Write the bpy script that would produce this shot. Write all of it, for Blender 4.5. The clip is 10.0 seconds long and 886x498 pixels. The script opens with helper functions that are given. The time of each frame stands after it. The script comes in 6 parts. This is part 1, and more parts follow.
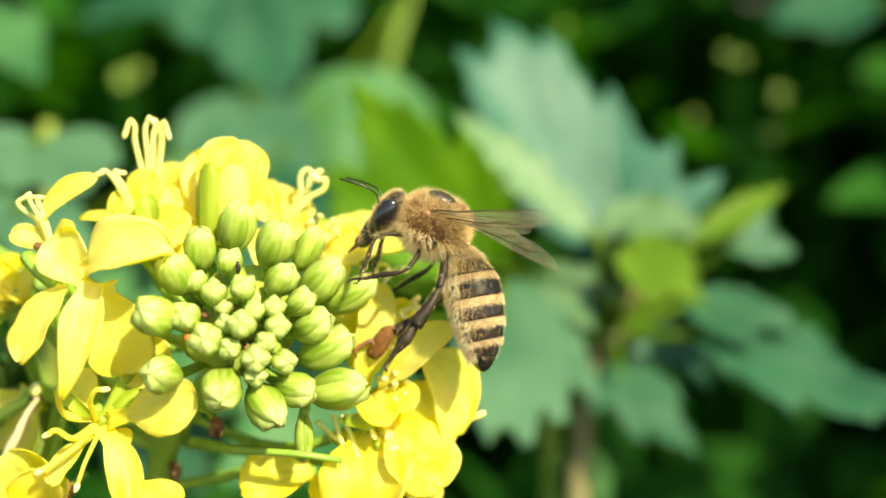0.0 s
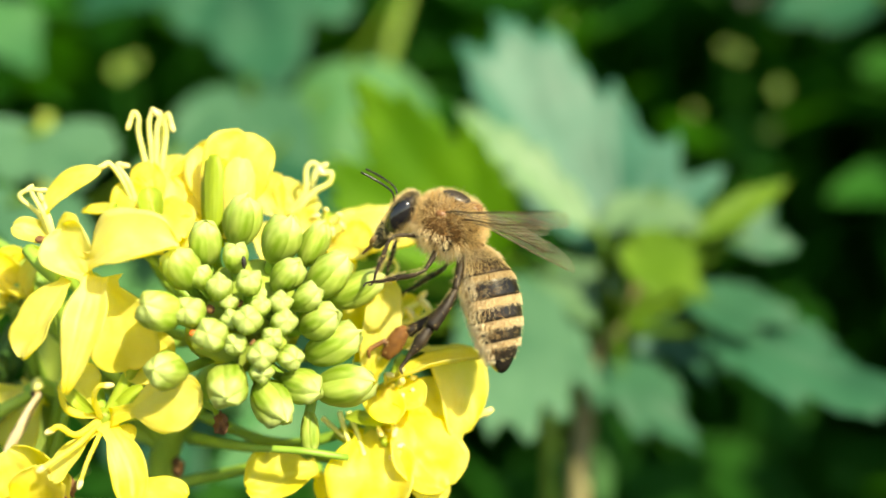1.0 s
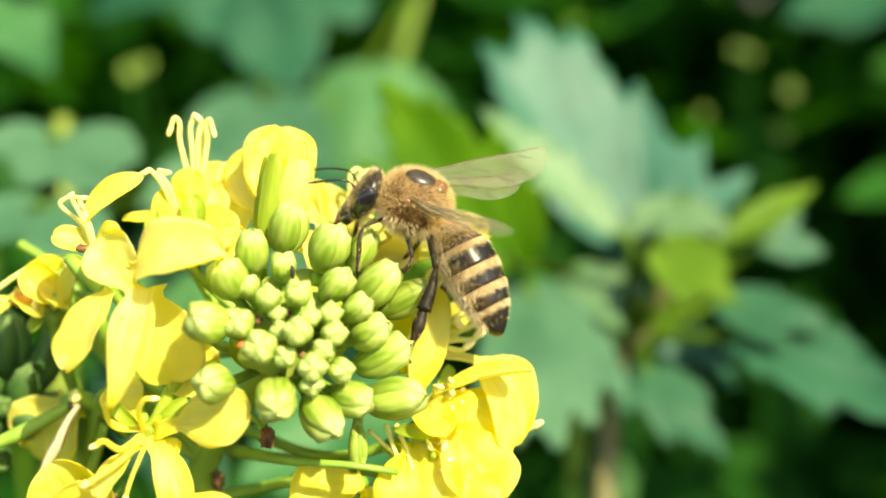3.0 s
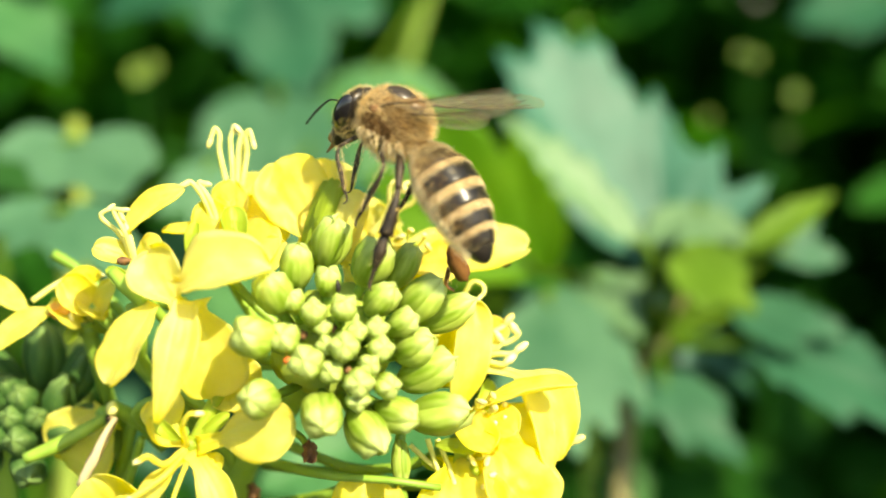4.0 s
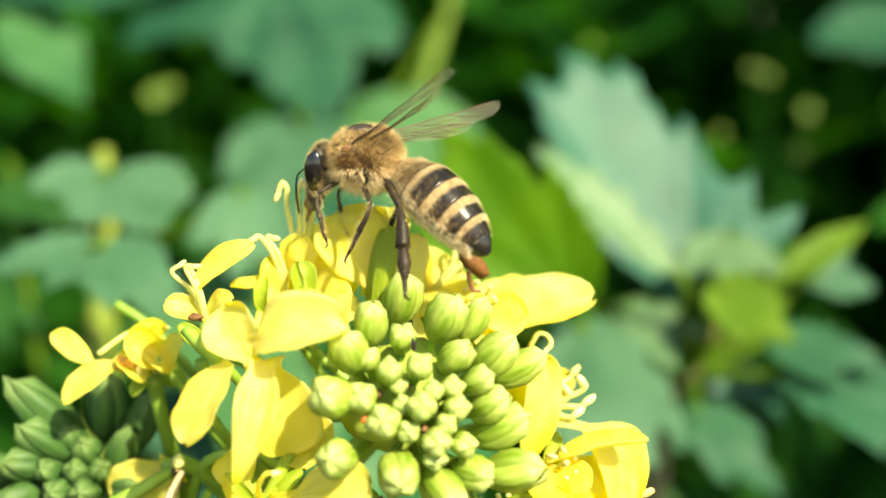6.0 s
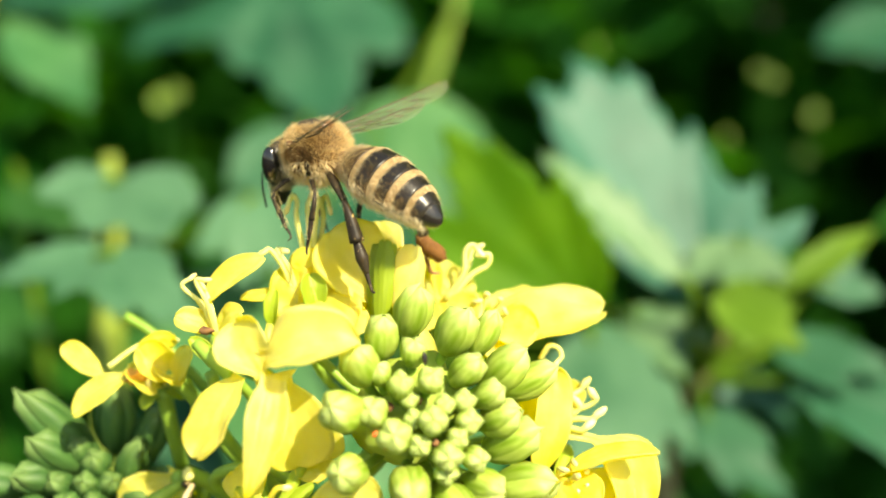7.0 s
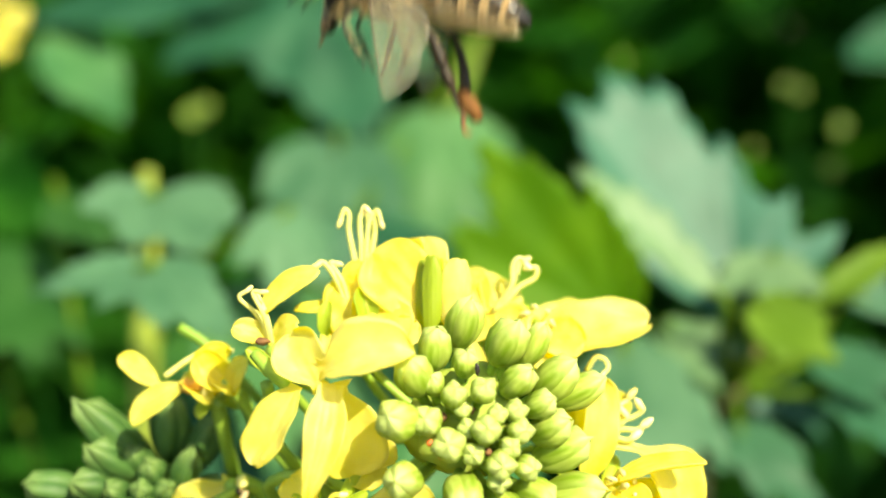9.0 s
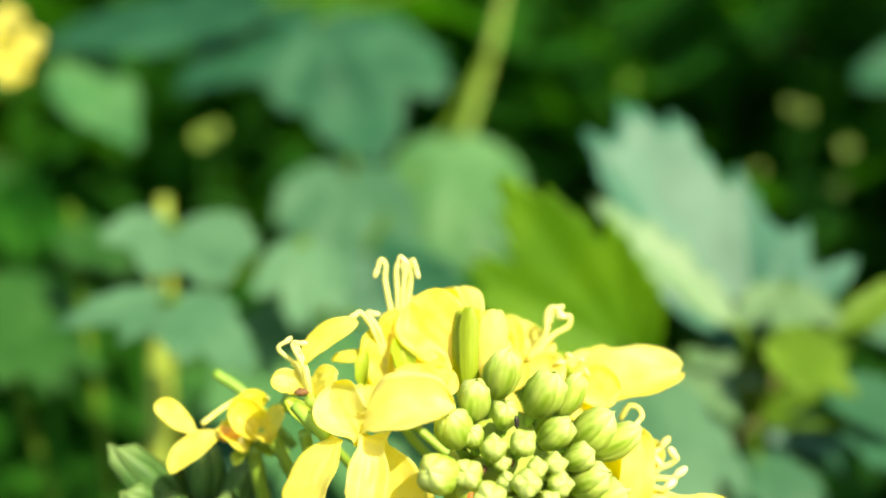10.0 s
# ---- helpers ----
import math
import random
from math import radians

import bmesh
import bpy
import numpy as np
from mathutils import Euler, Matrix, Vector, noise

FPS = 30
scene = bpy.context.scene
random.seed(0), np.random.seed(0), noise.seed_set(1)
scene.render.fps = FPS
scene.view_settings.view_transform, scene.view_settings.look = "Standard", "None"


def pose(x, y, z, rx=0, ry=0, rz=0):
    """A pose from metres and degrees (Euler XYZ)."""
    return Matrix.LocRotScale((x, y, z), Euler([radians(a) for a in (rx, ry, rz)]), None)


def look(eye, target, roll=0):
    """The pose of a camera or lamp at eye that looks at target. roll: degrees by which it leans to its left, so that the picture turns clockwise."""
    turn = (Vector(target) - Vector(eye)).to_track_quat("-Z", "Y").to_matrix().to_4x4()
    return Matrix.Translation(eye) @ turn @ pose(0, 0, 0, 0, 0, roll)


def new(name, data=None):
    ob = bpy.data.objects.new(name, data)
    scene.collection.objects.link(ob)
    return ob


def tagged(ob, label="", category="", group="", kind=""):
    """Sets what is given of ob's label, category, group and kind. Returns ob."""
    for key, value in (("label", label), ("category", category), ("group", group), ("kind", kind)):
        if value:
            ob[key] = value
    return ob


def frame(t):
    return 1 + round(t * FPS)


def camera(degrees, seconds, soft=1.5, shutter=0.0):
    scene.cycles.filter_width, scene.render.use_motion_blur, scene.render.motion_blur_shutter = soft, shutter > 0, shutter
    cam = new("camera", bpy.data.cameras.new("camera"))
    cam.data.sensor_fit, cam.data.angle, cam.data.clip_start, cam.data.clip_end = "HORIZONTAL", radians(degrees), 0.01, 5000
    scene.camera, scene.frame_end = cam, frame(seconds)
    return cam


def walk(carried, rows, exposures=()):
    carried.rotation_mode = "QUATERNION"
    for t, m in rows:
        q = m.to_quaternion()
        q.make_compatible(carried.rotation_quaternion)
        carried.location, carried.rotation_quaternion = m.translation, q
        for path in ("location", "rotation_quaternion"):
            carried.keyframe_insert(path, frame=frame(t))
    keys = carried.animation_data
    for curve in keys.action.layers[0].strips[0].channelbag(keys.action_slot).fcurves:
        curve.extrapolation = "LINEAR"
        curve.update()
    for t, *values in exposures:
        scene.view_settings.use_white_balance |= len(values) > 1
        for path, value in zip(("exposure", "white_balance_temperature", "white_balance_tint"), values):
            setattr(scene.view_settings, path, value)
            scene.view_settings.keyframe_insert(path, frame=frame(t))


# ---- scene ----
cam = camera(48.0, 10.0, 1.8, 0.45)
METRES, EYE, TILT, LEAN, TURN = 0.0232, 0.42, -14.0, 0.0, 0.0
cam.data.dof.use_dof = True
cam.data.dof.focus_distance = 0.0645
cam.data.dof.aperture_fstop = 15.5
ROWS = [
    (0.0, 0.0, 0.0, 0.0, 0.0, 0.0, -0.0),
    (0.5, 0.0094, 0.017, -0.0116, -0.0, 0.02, -0.08),
    (1.0, -0.0371, 0.0376, 0.0048, -0.26, -0.38, -0.23),
    (1.5, -0.0664, 0.0437, 0.0116, -0.15, -0.05, -0.26),
    (2.0, -0.0868, 0.0717, 0.001, -0.05, -0.08, -0.17),
    (2.5, -0.1214, 0.0929, 0.0094, -0.09, -0.32, -0.09),
    (4.0, -0.3093, 0.1278, 0.0634, -0.38, -0.3, -0.46),
    (4.5, -0.3642, 0.1302, 0.0706, -0.27, 0.06, -0.06),
    (5.0, -0.4009, 0.1226, 0.0635, -0.2, 0.39, -0.11),
    (5.5, -0.463, 0.1223, 0.1292, -0.32, 0.29, -0.27),
    (7.0, -0.5189, 0.1306, 0.2194, 0.02, 0.4, -0.14),
    (7.5, -0.5154, 0.1145, 0.2228, 0.16, 0.7, -0.05),
    (8.0, -0.5246, 0.0917, 0.2287, 0.5, 0.84, -0.07),
    (8.5, -0.5833, 0.0715, 0.2542, 0.56, 0.94, -0.19),
    (9.0, -0.6048, 0.0637, 0.2207, 1.2, 1.11, -0.22),
    (9.5, -0.6861, 0.0467, 0.2696, 1.16, 1.38, -0.29),
    (10.0, -0.71, 0.0244, 0.3297, 1.26, 1.91, -0.24),
]
M0 = pose(0, 0, EYE, TILT, LEAN, TURN)
walk(cam, [(t, M0 @ pose(METRES * x, METRES * y, METRES * z, 90 + pitch, roll, yaw)) for t, x, y, z, yaw, pitch, roll in ROWS],
     exposures=[(0.0, 0.98, 7900, 2), (2.5, 1.02, 7900, 2), (4.0, 1.08, 7900, 2), (5.5, 1.06, 7900, 2), (10.0, 1.04, 7900, 2)])

# ---- daylight ----
SUN_FROM = Vector((0.43, -0.50, 0.72)).normalized()
world = bpy.data.worlds.new("sky")
scene.world = world
world.use_nodes = True
sky = world.node_tree.nodes.new("ShaderNodeTexSky")
sky.sky_type, sky.sun_disc = "NISHITA", False
sky.sun_elevation = math.asin(SUN_FROM.z)
sky.sun_rotation = math.atan2(SUN_FROM.x, SUN_FROM.y)
background = world.node_tree.nodes["Background"]
world.node_tree.links.new(sky.outputs[0], background.inputs[0])
background.inputs[1].default_value = 0.14
sun = new("sun", bpy.data.lights.new("sun", "SUN"))
sun.data.energy, sun.data.angle, sun.data.color = 5.0, radians(0.6), (1.0, 0.93, 0.80)
sun.matrix_world = look(SUN_FROM * 3, (0, 0, 0))


# ---- materials ----
def surface(name, one, two, scale=900.0, rough=0.5, bump=0.2, dist=0.00006, glow=0.0, through_colour=None, spec=0.4, stretch=(1, 1, 1), spots=None, sheen=0.0, rand=0.12, tip=None, clear=None):
    """Two-tone grain, broad blotches and relief; glow is the share of light that passes through a thin sheet."""
    m = bpy.data.materials.new(name)
    m.use_nodes = True
    t, nodes = m.node_tree, m.node_tree.nodes
    link = t.links.new
    b = nodes["Principled BSDF"]
    co = nodes.new("ShaderNodeTexCoord")
    mp = nodes.new("ShaderNodeMapping")
    mp.inputs["Scale"].default_value = stretch
    link(co.outputs["Object"], mp.inputs[0])
    fine, broad = nodes.new("ShaderNodeTexNoise"), nodes.new("ShaderNodeTexNoise")
    for n, k, d in ((fine, scale, 5), (broad, scale * 0.16, 3)):
        n.inputs["Scale"].default_value, n.inputs["Detail"].default_value = k, d
        link(mp.outputs[0], n.inputs["Vector"])
    add = nodes.new("ShaderNodeMath")
    add.operation = "ADD"
    half = nodes.new("ShaderNodeMath")
    half.operation, half.inputs[1].default_value = "MULTIPLY", 0.45
    link(fine.outputs[0], half.inputs[0])
    link(half.outputs[0], add.inputs[0])
    half2 = nodes.new("ShaderNodeMath")
    half2.operation, half2.inputs[1].default_value = "MULTIPLY", 0.55
    link(broad.outputs[0], half2.inputs[0])
    link(half2.outputs[0], add.inputs[1])
    ramp = nodes.new("ShaderNodeValToRGB")
    ramp.color_ramp.elements[0].position, ramp.color_ramp.elements[1].position = 0.38, 0.62
    ramp.color_ramp.elements[0].color, ramp.color_ramp.elements[1].color = (*one, 1), (*two, 1)
    link(add.outputs[0], ramp.inputs[0])
    info = nodes.new("ShaderNodeObjectInfo")
    hsv = nodes.new("ShaderNodeHueSaturation")
    rng = nodes.new("ShaderNodeMapRange")
    rng.inputs[3].default_value, rng.inputs[4].default_value = 1 - rand, 1 + rand
    link(info.outputs["Random"], rng.inputs[0])
    link(rng.outputs[0], hsv.inputs["Value"])
    link(ramp.outputs[0], hsv.inputs["Color"])
    colour = hsv.outputs[0]
    if tip:
        split, ease = nodes.new("ShaderNodeSeparateXYZ"), nodes.new("ShaderNodeMapRange")
        link(co.outputs["Object"], split.inputs[0])
        ease.interpolation_type = "SMOOTHSTEP"
        ease.inputs[1].default_value, ease.inputs[2].default_value, ease.inputs[4].default_value = 0.68, 1.04, 0.9
        link(split.outputs[2], ease.inputs[0])
        pale = nodes.new("ShaderNodeMixRGB")
        pale.inputs[2].default_value = (*tip, 1)
        link(ease.outputs[0], pale.inputs[0])
        link(colour, pale.inputs[1])
        colour = pale.outputs[0]
    if spots:
        cell = nodes.new("ShaderNodeTexNoise")
        cell.inputs["Scale"].default_value, cell.inputs["Detail"].default_value = spots[1], 2
        link(co.outputs["Object"], cell.inputs["Vector"])
        edge = nodes.new("ShaderNodeMapRange")
        edge.inputs[1].default_value, edge.inputs[2].default_value = spots[2], spots[2] + 0.06
        link(cell.outputs[0], edge.inputs[0])
        mix = nodes.new("ShaderNodeMixRGB")
        mix.inputs[2].default_value = (*spots[0], 1)
        link(edge.outputs[0], mix.inputs[0])
        link(colour, mix.inputs[1])
        colour = mix.outputs[0]
    link(colour, b.inputs["Base Color"])
    b.inputs["Roughness"].default_value, b.inputs["Specular IOR Level"].default_value = rough, spec
    b.inputs["Sheen Weight"].default_value = sheen
    relief = nodes.new("ShaderNodeBump")
    relief.inputs["Strength"].default_value, relief.inputs["Distance"].default_value = bump, dist
    link(add.outputs[0], relief.inputs["Height"])
    link(relief.outputs[0], b.inputs["Normal"])
    if glow:
        thin = nodes.new("ShaderNodeBsdfTranslucent")
        if through_colour:
            thin.inputs[0].default_value = (*through_colour, 1)
        else:
            link(colour, thin.inputs[0])
        mix = nodes.new("ShaderNodeMixShader")
        mix.inputs[0].default_value = glow
        link(b.outputs[0], mix.inputs[1])
        link(thin.outputs[0], mix.inputs[2])
        link(mix.outputs[0], nodes["Material Output"].inputs[0])
        if clear:
            glass, most = nodes.new("ShaderNodeBsdfTransparent"), nodes.new("ShaderNodeMixShader")
            glass.inputs[0].default_value, most.inputs[0].default_value = (*clear[1], 1), clear[0]
            link(mix.outputs[0], most.inputs[1])
            link(glass.outputs[0], most.inputs[2])
            link(most.outputs[0], nodes["Material Output"].inputs[0])
    return m


def membrane(name, tint, veil):
    m = bpy.data.materials.new(name)
    m.use_nodes = True
    t, nodes = m.node_tree, m.node_tree.nodes
    clear, film, gloss = nodes.new("ShaderNodeBsdfTransparent"), nodes.new("ShaderNodeBsdfTranslucent"), nodes["Principled BSDF"]
    clear.inputs[0].default_value = (0.93, 0.92, 0.86, 1)
    film.inputs[0].default_value = (*tint, 1)
    gloss.inputs["Base Color"].default_value = (*tint, 1)
    gloss.inputs["Roughness"].default_value = 0.22
    gloss.inputs["Specular IOR Level"].default_value = 0.8
    wrinkle, relief = nodes.new("ShaderNodeTexNoise"), nodes.new("ShaderNodeBump")
    co = nodes.new("ShaderNodeTexCoord")
    t.links.new(co.outputs["Object"], wrinkle.inputs["Vector"])
    wrinkle.inputs["Scale"].default_value = 1400
    relief.inputs["Strength"].default_value, relief.inputs["Distance"].default_value = 0.5, 0.0001
    t.links.new(wrinkle.outputs[0], relief.inputs["Height"])
    t.links.new(relief.outputs[0], gloss.inputs["Normal"])
    body, whole = nodes.new("ShaderNodeMixShader"), nodes.new("ShaderNodeMixShader")
    body.inputs[0].default_value, whole.inputs[0].default_value = 0.45, veil
    t.links.new(gloss.outputs[0], body.inputs[1])
    t.links.new(film.outputs[0], body.inputs[2])
    t.links.new(clear.outputs[0], whole.inputs[1])
    t.links.new(body.outputs[0], whole.inputs[2])
    t.links.new(whole.outputs[0], nodes["Material Output"].inputs[0])
    return m


PETAL = surface("petal_yellow", (0.93, 0.86, 0.07), (0.97, 0.94, 0.42), 330, 0.46, 0.45, 0.00016, 0.60, (1.0, 0.91, 0.0), 0.6, (1, 1, 1), None, 0.0, 0.04, clear=(0.17, (1.0, 0.93, 0.25)))
PETAL_OLD = surface("petal_faded", (0.82, 0.77, 0.10), (0.90, 0.87, 0.28), 600, 0.5, 0.4, 0.0001, 0.5, (0.95, 0.86, 0.03), 0.35, (1, 1, 1), ((0.72, 0.52, 0.10), 260, 0.66))
STAMEN = surface("stamen_cream", (0.84, 0.82, 0.20), (0.90, 0.89, 0.36), 1200, 0.5, 0.2, 0.00004, 0.3, (0.93, 0.88, 0.15))
ANTHER = surface("anther_gold", (0.80, 0.66, 0.16), (0.90, 0.82, 0.38), 2500, 0.7, 0.5, 0.00008)
BUD = surface("bud_green", (0.19, 0.32, 0.022), (0.50, 0.60, 0.12), 3.0, 0.48, 0.7, 0.00016, 0.30, (0.66, 0.74, 0.05), 0.4, (1.3, 1.3, 0.35), None, 0.0, 0.16, (0.60, 0.70, 0.24))
# darker copy of the bud green: the flower head's shade is in this colour
BUD_SHADED = surface("bud_green_shaded", (0.034, 0.098, 0.022), (0.080, 0.170, 0.042), 3.2, 0.5, 0.25, 0.00006, 0.1, (0.12, 0.25, 0.03), 0.25, (1, 1, 0.5), None, 0.0, 0.15, (0.15, 0.24, 0.07))
STEM = surface("stem_green", (0.19, 0.34, 0.035), (0.30, 0.47, 0.065), 500, 0.45, 0.3, 0.0001, 0.15, (0.3, 0.45, 0.05), 0.45, (1, 1, 0.25))
CALYX = surface("calyx_yellow_green", (0.25, 0.38, 0.018), (0.42, 0.52, 0.045), 500, 0.45, 0.3, 0.00006, 0.45, (0.62, 0.70, 0.03), 0.4, (1, 1, 0.3))
PISTIL = surface("pistil_green", (0.27, 0.39, 0.025), (0.40, 0.51, 0.055), 900, 0.45, 0.2, 0.00005, 0.40, (0.62, 0.68, 0.03))
WITHER = surface("withered_brown", (0.06, 0.022, 0.008), (0.24, 0.12, 0.045), 1500, 0.8, 0.8, 0.00015, rand=0)
WITHERED_PALE = surface("withered_pale", (0.50, 0.40, 0.22), (0.66, 0.55, 0.33), 700, 0.6, 0.5, 0.0001, 0.2)
RUST = surface("rust_red", (0.55, 0.10, 0.02), (0.75, 0.22, 0.03), 2500, 0.5, 0.3, 0.00005)
AMBER = surface("amber", (0.85, 0.35, 0.03), (0.9, 0.48, 0.06), 2500, 0.45, 0.3, 0.00005)
LEAF = surface("leaf_green", (0.014, 0.078, 0.012), (0.036, 0.135, 0.025), 140, 0.55, 0.5, 0.0004, 0.32, (0.09, 0.32, 0.02), 0.2, (1, 1, 1), None, 0.0, 0.2)
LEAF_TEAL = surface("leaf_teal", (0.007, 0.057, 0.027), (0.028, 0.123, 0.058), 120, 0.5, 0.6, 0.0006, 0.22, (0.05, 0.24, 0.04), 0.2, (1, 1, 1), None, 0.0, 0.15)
# brighter copy of the teal leaf, with sunlight put into the colour
LEAF_TEAL_LIT = surface("leaf_teal_sunlit", (0.011, 0.07, 0.031), (0.034, 0.125, 0.06), 120, 0.48, 0.6, 0.0006, 0.22, (0.06, 0.26, 0.05), 0.22, (1, 1, 1), None, 0.0, 0.1)
LEAF_MID = surface("leaf_mid_green", (0.024, 0.115, 0.034), (0.08, 0.22, 0.074), 120, 0.5, 0.6, 0.0006, 0.28, (0.13, 0.38, 0.04), 0.2, (1, 1, 1), None, 0.0, 0.1)
LEAF_BLUE = surface("leaf_blue_green", (0.014, 0.086, 0.050), (0.056, 0.168, 0.110), 120, 0.48, 0.6, 0.0006, 0.25, (0.10, 0.33, 0.07), 0.25, (1, 1, 1), None, 0.0, 0.1)
LEAF_MIST = surface("leaf_misty_green", (0.021, 0.092, 0.043), (0.080, 0.188, 0.098), 110, 0.5, 0.6, 0.0006, 0.28, (0.14, 0.40, 0.10), 0.22, (1, 1, 1), None, 0.0, 0.1)
# pale green of a tall stalk, also of spots that stand in for leaf glints
STALK_AND_GLINT = surface("stalk_and_glint_green", (0.14, 0.26, 0.03), (0.24, 0.35, 0.06), 300, 0.5, 0.4, 0.0003)
LEAF_PALE = surface("leaf_pale_green", (0.085, 0.195, 0.078), (0.155, 0.268, 0.132), 120, 0.45, 0.5, 0.0004, 0.30, (0.2, 0.4, 0.07), 0.3, (1, 1, 1), None, 0.0, 0.1)
LEAF_LIME = surface("leaf_lime", (0.072, 0.200, 0.005), (0.165, 0.335, 0.013), 110, 0.55, 0.7, 0.0006, 0.52, (0.30, 0.52, 0.006), 0.15, (1, 1, 1), None, 0.0, 0.1)
LEAF_OLIVE = surface("leaf_olive", (0.050, 0.125, 0.006), (0.105, 0.200, 0.014), 110, 0.55, 0.6, 0.0006, 0.30, (0.16, 0.30, 0.01), 0.15, (1, 1, 1), None, 0.0, 0.1)
# leaf green darkened so that the shade of taller growth is in the colour
LEAF_SHADED = surface("leaf_painted_shade", (0.007, 0.060, 0.006), (0.024, 0.112, 0.012), 60, 0.6, 0.5, 0.0004, 0.34, (0.05, 0.24, 0.008), 0.06, (1, 1, 1), None, 0.0, 0.3)
STALK = surface("stalk_yellow_green", (0.20, 0.29, 0.03), (0.30, 0.39, 0.06), 250, 0.5, 0.3, 0.0003, 0.1, (0.3, 0.4, 0.04), 0.4, (1, 1, 0.2))
STEM_BROWN = surface("stem_brownish", (0.12, 0.11, 0.04), (0.22, 0.20, 0.08), 250, 0.6, 0.4, 0.0003)
SOIL = surface("soil", (0.018, 0.016, 0.010), (0.045, 0.036, 0.022), 60, 0.95, 0.8, 0.004, spec=0.1)
FUR = surface("fur_tan", (0.66, 0.45, 0.16), (0.95, 0.79, 0.44), 900, 0.75, 0.3, 0.00005, 0.35, (0.9, 0.68, 0.36), 0.2, (1, 1, 1), None, 0.3)
FUR_DARK = surface("fur_brown", (0.16, 0.075, 0.02), (0.46, 0.25, 0.075), 900, 0.75, 0.3, 0.00005, 0.3, (0.5, 0.3, 0.1), 0.2)
FUR_PALE = surface("fur_pale", (0.66, 0.52, 0.29), (0.88, 0.77, 0.53), 900, 0.75, 0.3, 0.00005, 0.35, (0.88, 0.74, 0.45), 0.2)
CUTICLE = surface("cuticle_black", (0.008, 0.007, 0.006), (0.022, 0.017, 0.012), 1500, 0.30, 0.5, 0.00005, spec=0.35, rand=0)
TIP_BLACK = surface("glossy_black", (0.010, 0.009, 0.008), (0.022, 0.018, 0.014), 1500, 0.26, 0.3, 0.00003, spec=0.6, rand=0)
CUTICLE_MATT = surface("leg_black", (0.012, 0.009, 0.006), (0.045, 0.030, 0.015), 1500, 0.50, 0.6, 0.00006, spec=0.25, spots=((0.34, 0.24, 0.08), 2600, 0.66), rand=0)
CUTICLE_BROWN = surface("cuticle_brown", (0.10, 0.040, 0.012), (0.26, 0.12, 0.04), 900, 0.35, 0.35, 0.00003, spec=0.55, rand=0)
FUR_BASE = surface("skin_under_fur", (0.050, 0.027, 0.010), (0.16, 0.09, 0.03), 2500, 0.8, 0.6, 0.00006, spec=0.2, rand=0)
PLATE_BROWN = surface("plate_brown", (0.030, 0.018, 0.009), (0.085, 0.05, 0.022), 1500, 0.5, 0.5, 0.00005, spec=0.3, rand=0)
PLATE_DARK = surface("plate_dark", (0.020, 0.015, 0.011), (0.060, 0.045, 0.032), 2500, 0.34, 0.5, 0.00004, spec=0.5, rand=0)
BAND = surface("band_tan", (0.25, 0.160, 0.068), (0.49, 0.35, 0.18), 1400, 0.75, 0.6, 0.00006, spec=0.25, rand=0)
EYE_BLACK = surface("eye_black", (0.006, 0.006, 0.008), (0.015, 0.014, 0.014), 4000, 0.16, 0.25, 0.00001, spec=0.7, rand=0)
POLLEN = surface("pollen_orange", (0.13, 0.050, 0.008), (0.23, 0.098, 0.020), 2200, 0.8, 0.9, 0.00012)
WING = membrane("wing_film", (0.72, 0.70, 0.56), 0.11)
VEIN = surface("wing_vein", (0.06, 0.04, 0.018), (0.13, 0.085, 0.04), 900, 0.4, 0.1, 0.00002, rand=0)


# ---- building in millimetres: x to the right, y away, z up, before the ground's slope to the view is applied ----
MM = 0.001
ORIGIN = {}


def V(p):
    return p if isinstance(p, Vector) else Vector(p)


def ground_below(p):
    """The spot on the ground straight under a place."""
    w = M0 @ (V(p) * MM)
    w.z = 0
    return (M0.inverted() @ w) / MM


def thing(name, base, label, category, group="", kind=""):
    ob = new(name)
    ob.empty_display_size = 0.005
    ob.matrix_world = M0 @ Matrix.Translation(V(base) * MM)
    ORIGIN[ob.name] = V(base)
    return tagged(ob, label, category, group, kind)


def root_of(ob):
    while ob.parent:
        ob = ob.parent
    return ob


def mesh_of(name, verts, faces, materials, index=None, smooth=True):
    me = bpy.data.meshes.new(name)
    me.from_pydata([tuple(v) for v in verts], [], faces)
    for m in materials if isinstance(materials, (list, tuple)) else [materials]:
        me.materials.append(m)
    if index is not None:
        me.polygons.foreach_set("material_index", index)
    me.polygons.foreach_set("use_smooth", [smooth] * len(me.polygons))
    me.update()
    return me


def hang(name, me, parent, label="", m=None):
    ob = new(name, me)
    ob.parent = parent
    if m is not None:
        ob.matrix_basis = m
    return tagged(ob, label)


def part(name, shape, material, parent, label=""):
    """One mesh of (verts in millimetres, faces) under a thing or a part that shares its thing's origin."""
    verts, faces = shape
    o = ORIGIN.get(root_of(parent).name, Vector())
    return hang(name, mesh_of(name, [(V(v) - o) * MM for v in verts], faces, material), parent, label)


def curve_points(points, n):
    """A smooth line through the points, as n + 1 places."""
    pts = [V(p) for p in points]
    pts = [pts[0] * 2 - pts[1]] + pts + [pts[-1] * 2 - pts[-2]]
    out, last = [], len(pts) - 3
    for i in range(n + 1):
        u = i / n * last
        k = min(int(u), last - 1)
        u -= k
        a, b, c, d = pts[k:k + 4]
        out.append(0.5 * (2 * b + (c - a) * u + (2 * a - 5 * b + 4 * c - d) * u * u + (3 * b - a - 3 * c + d) * u ** 3))
    return out


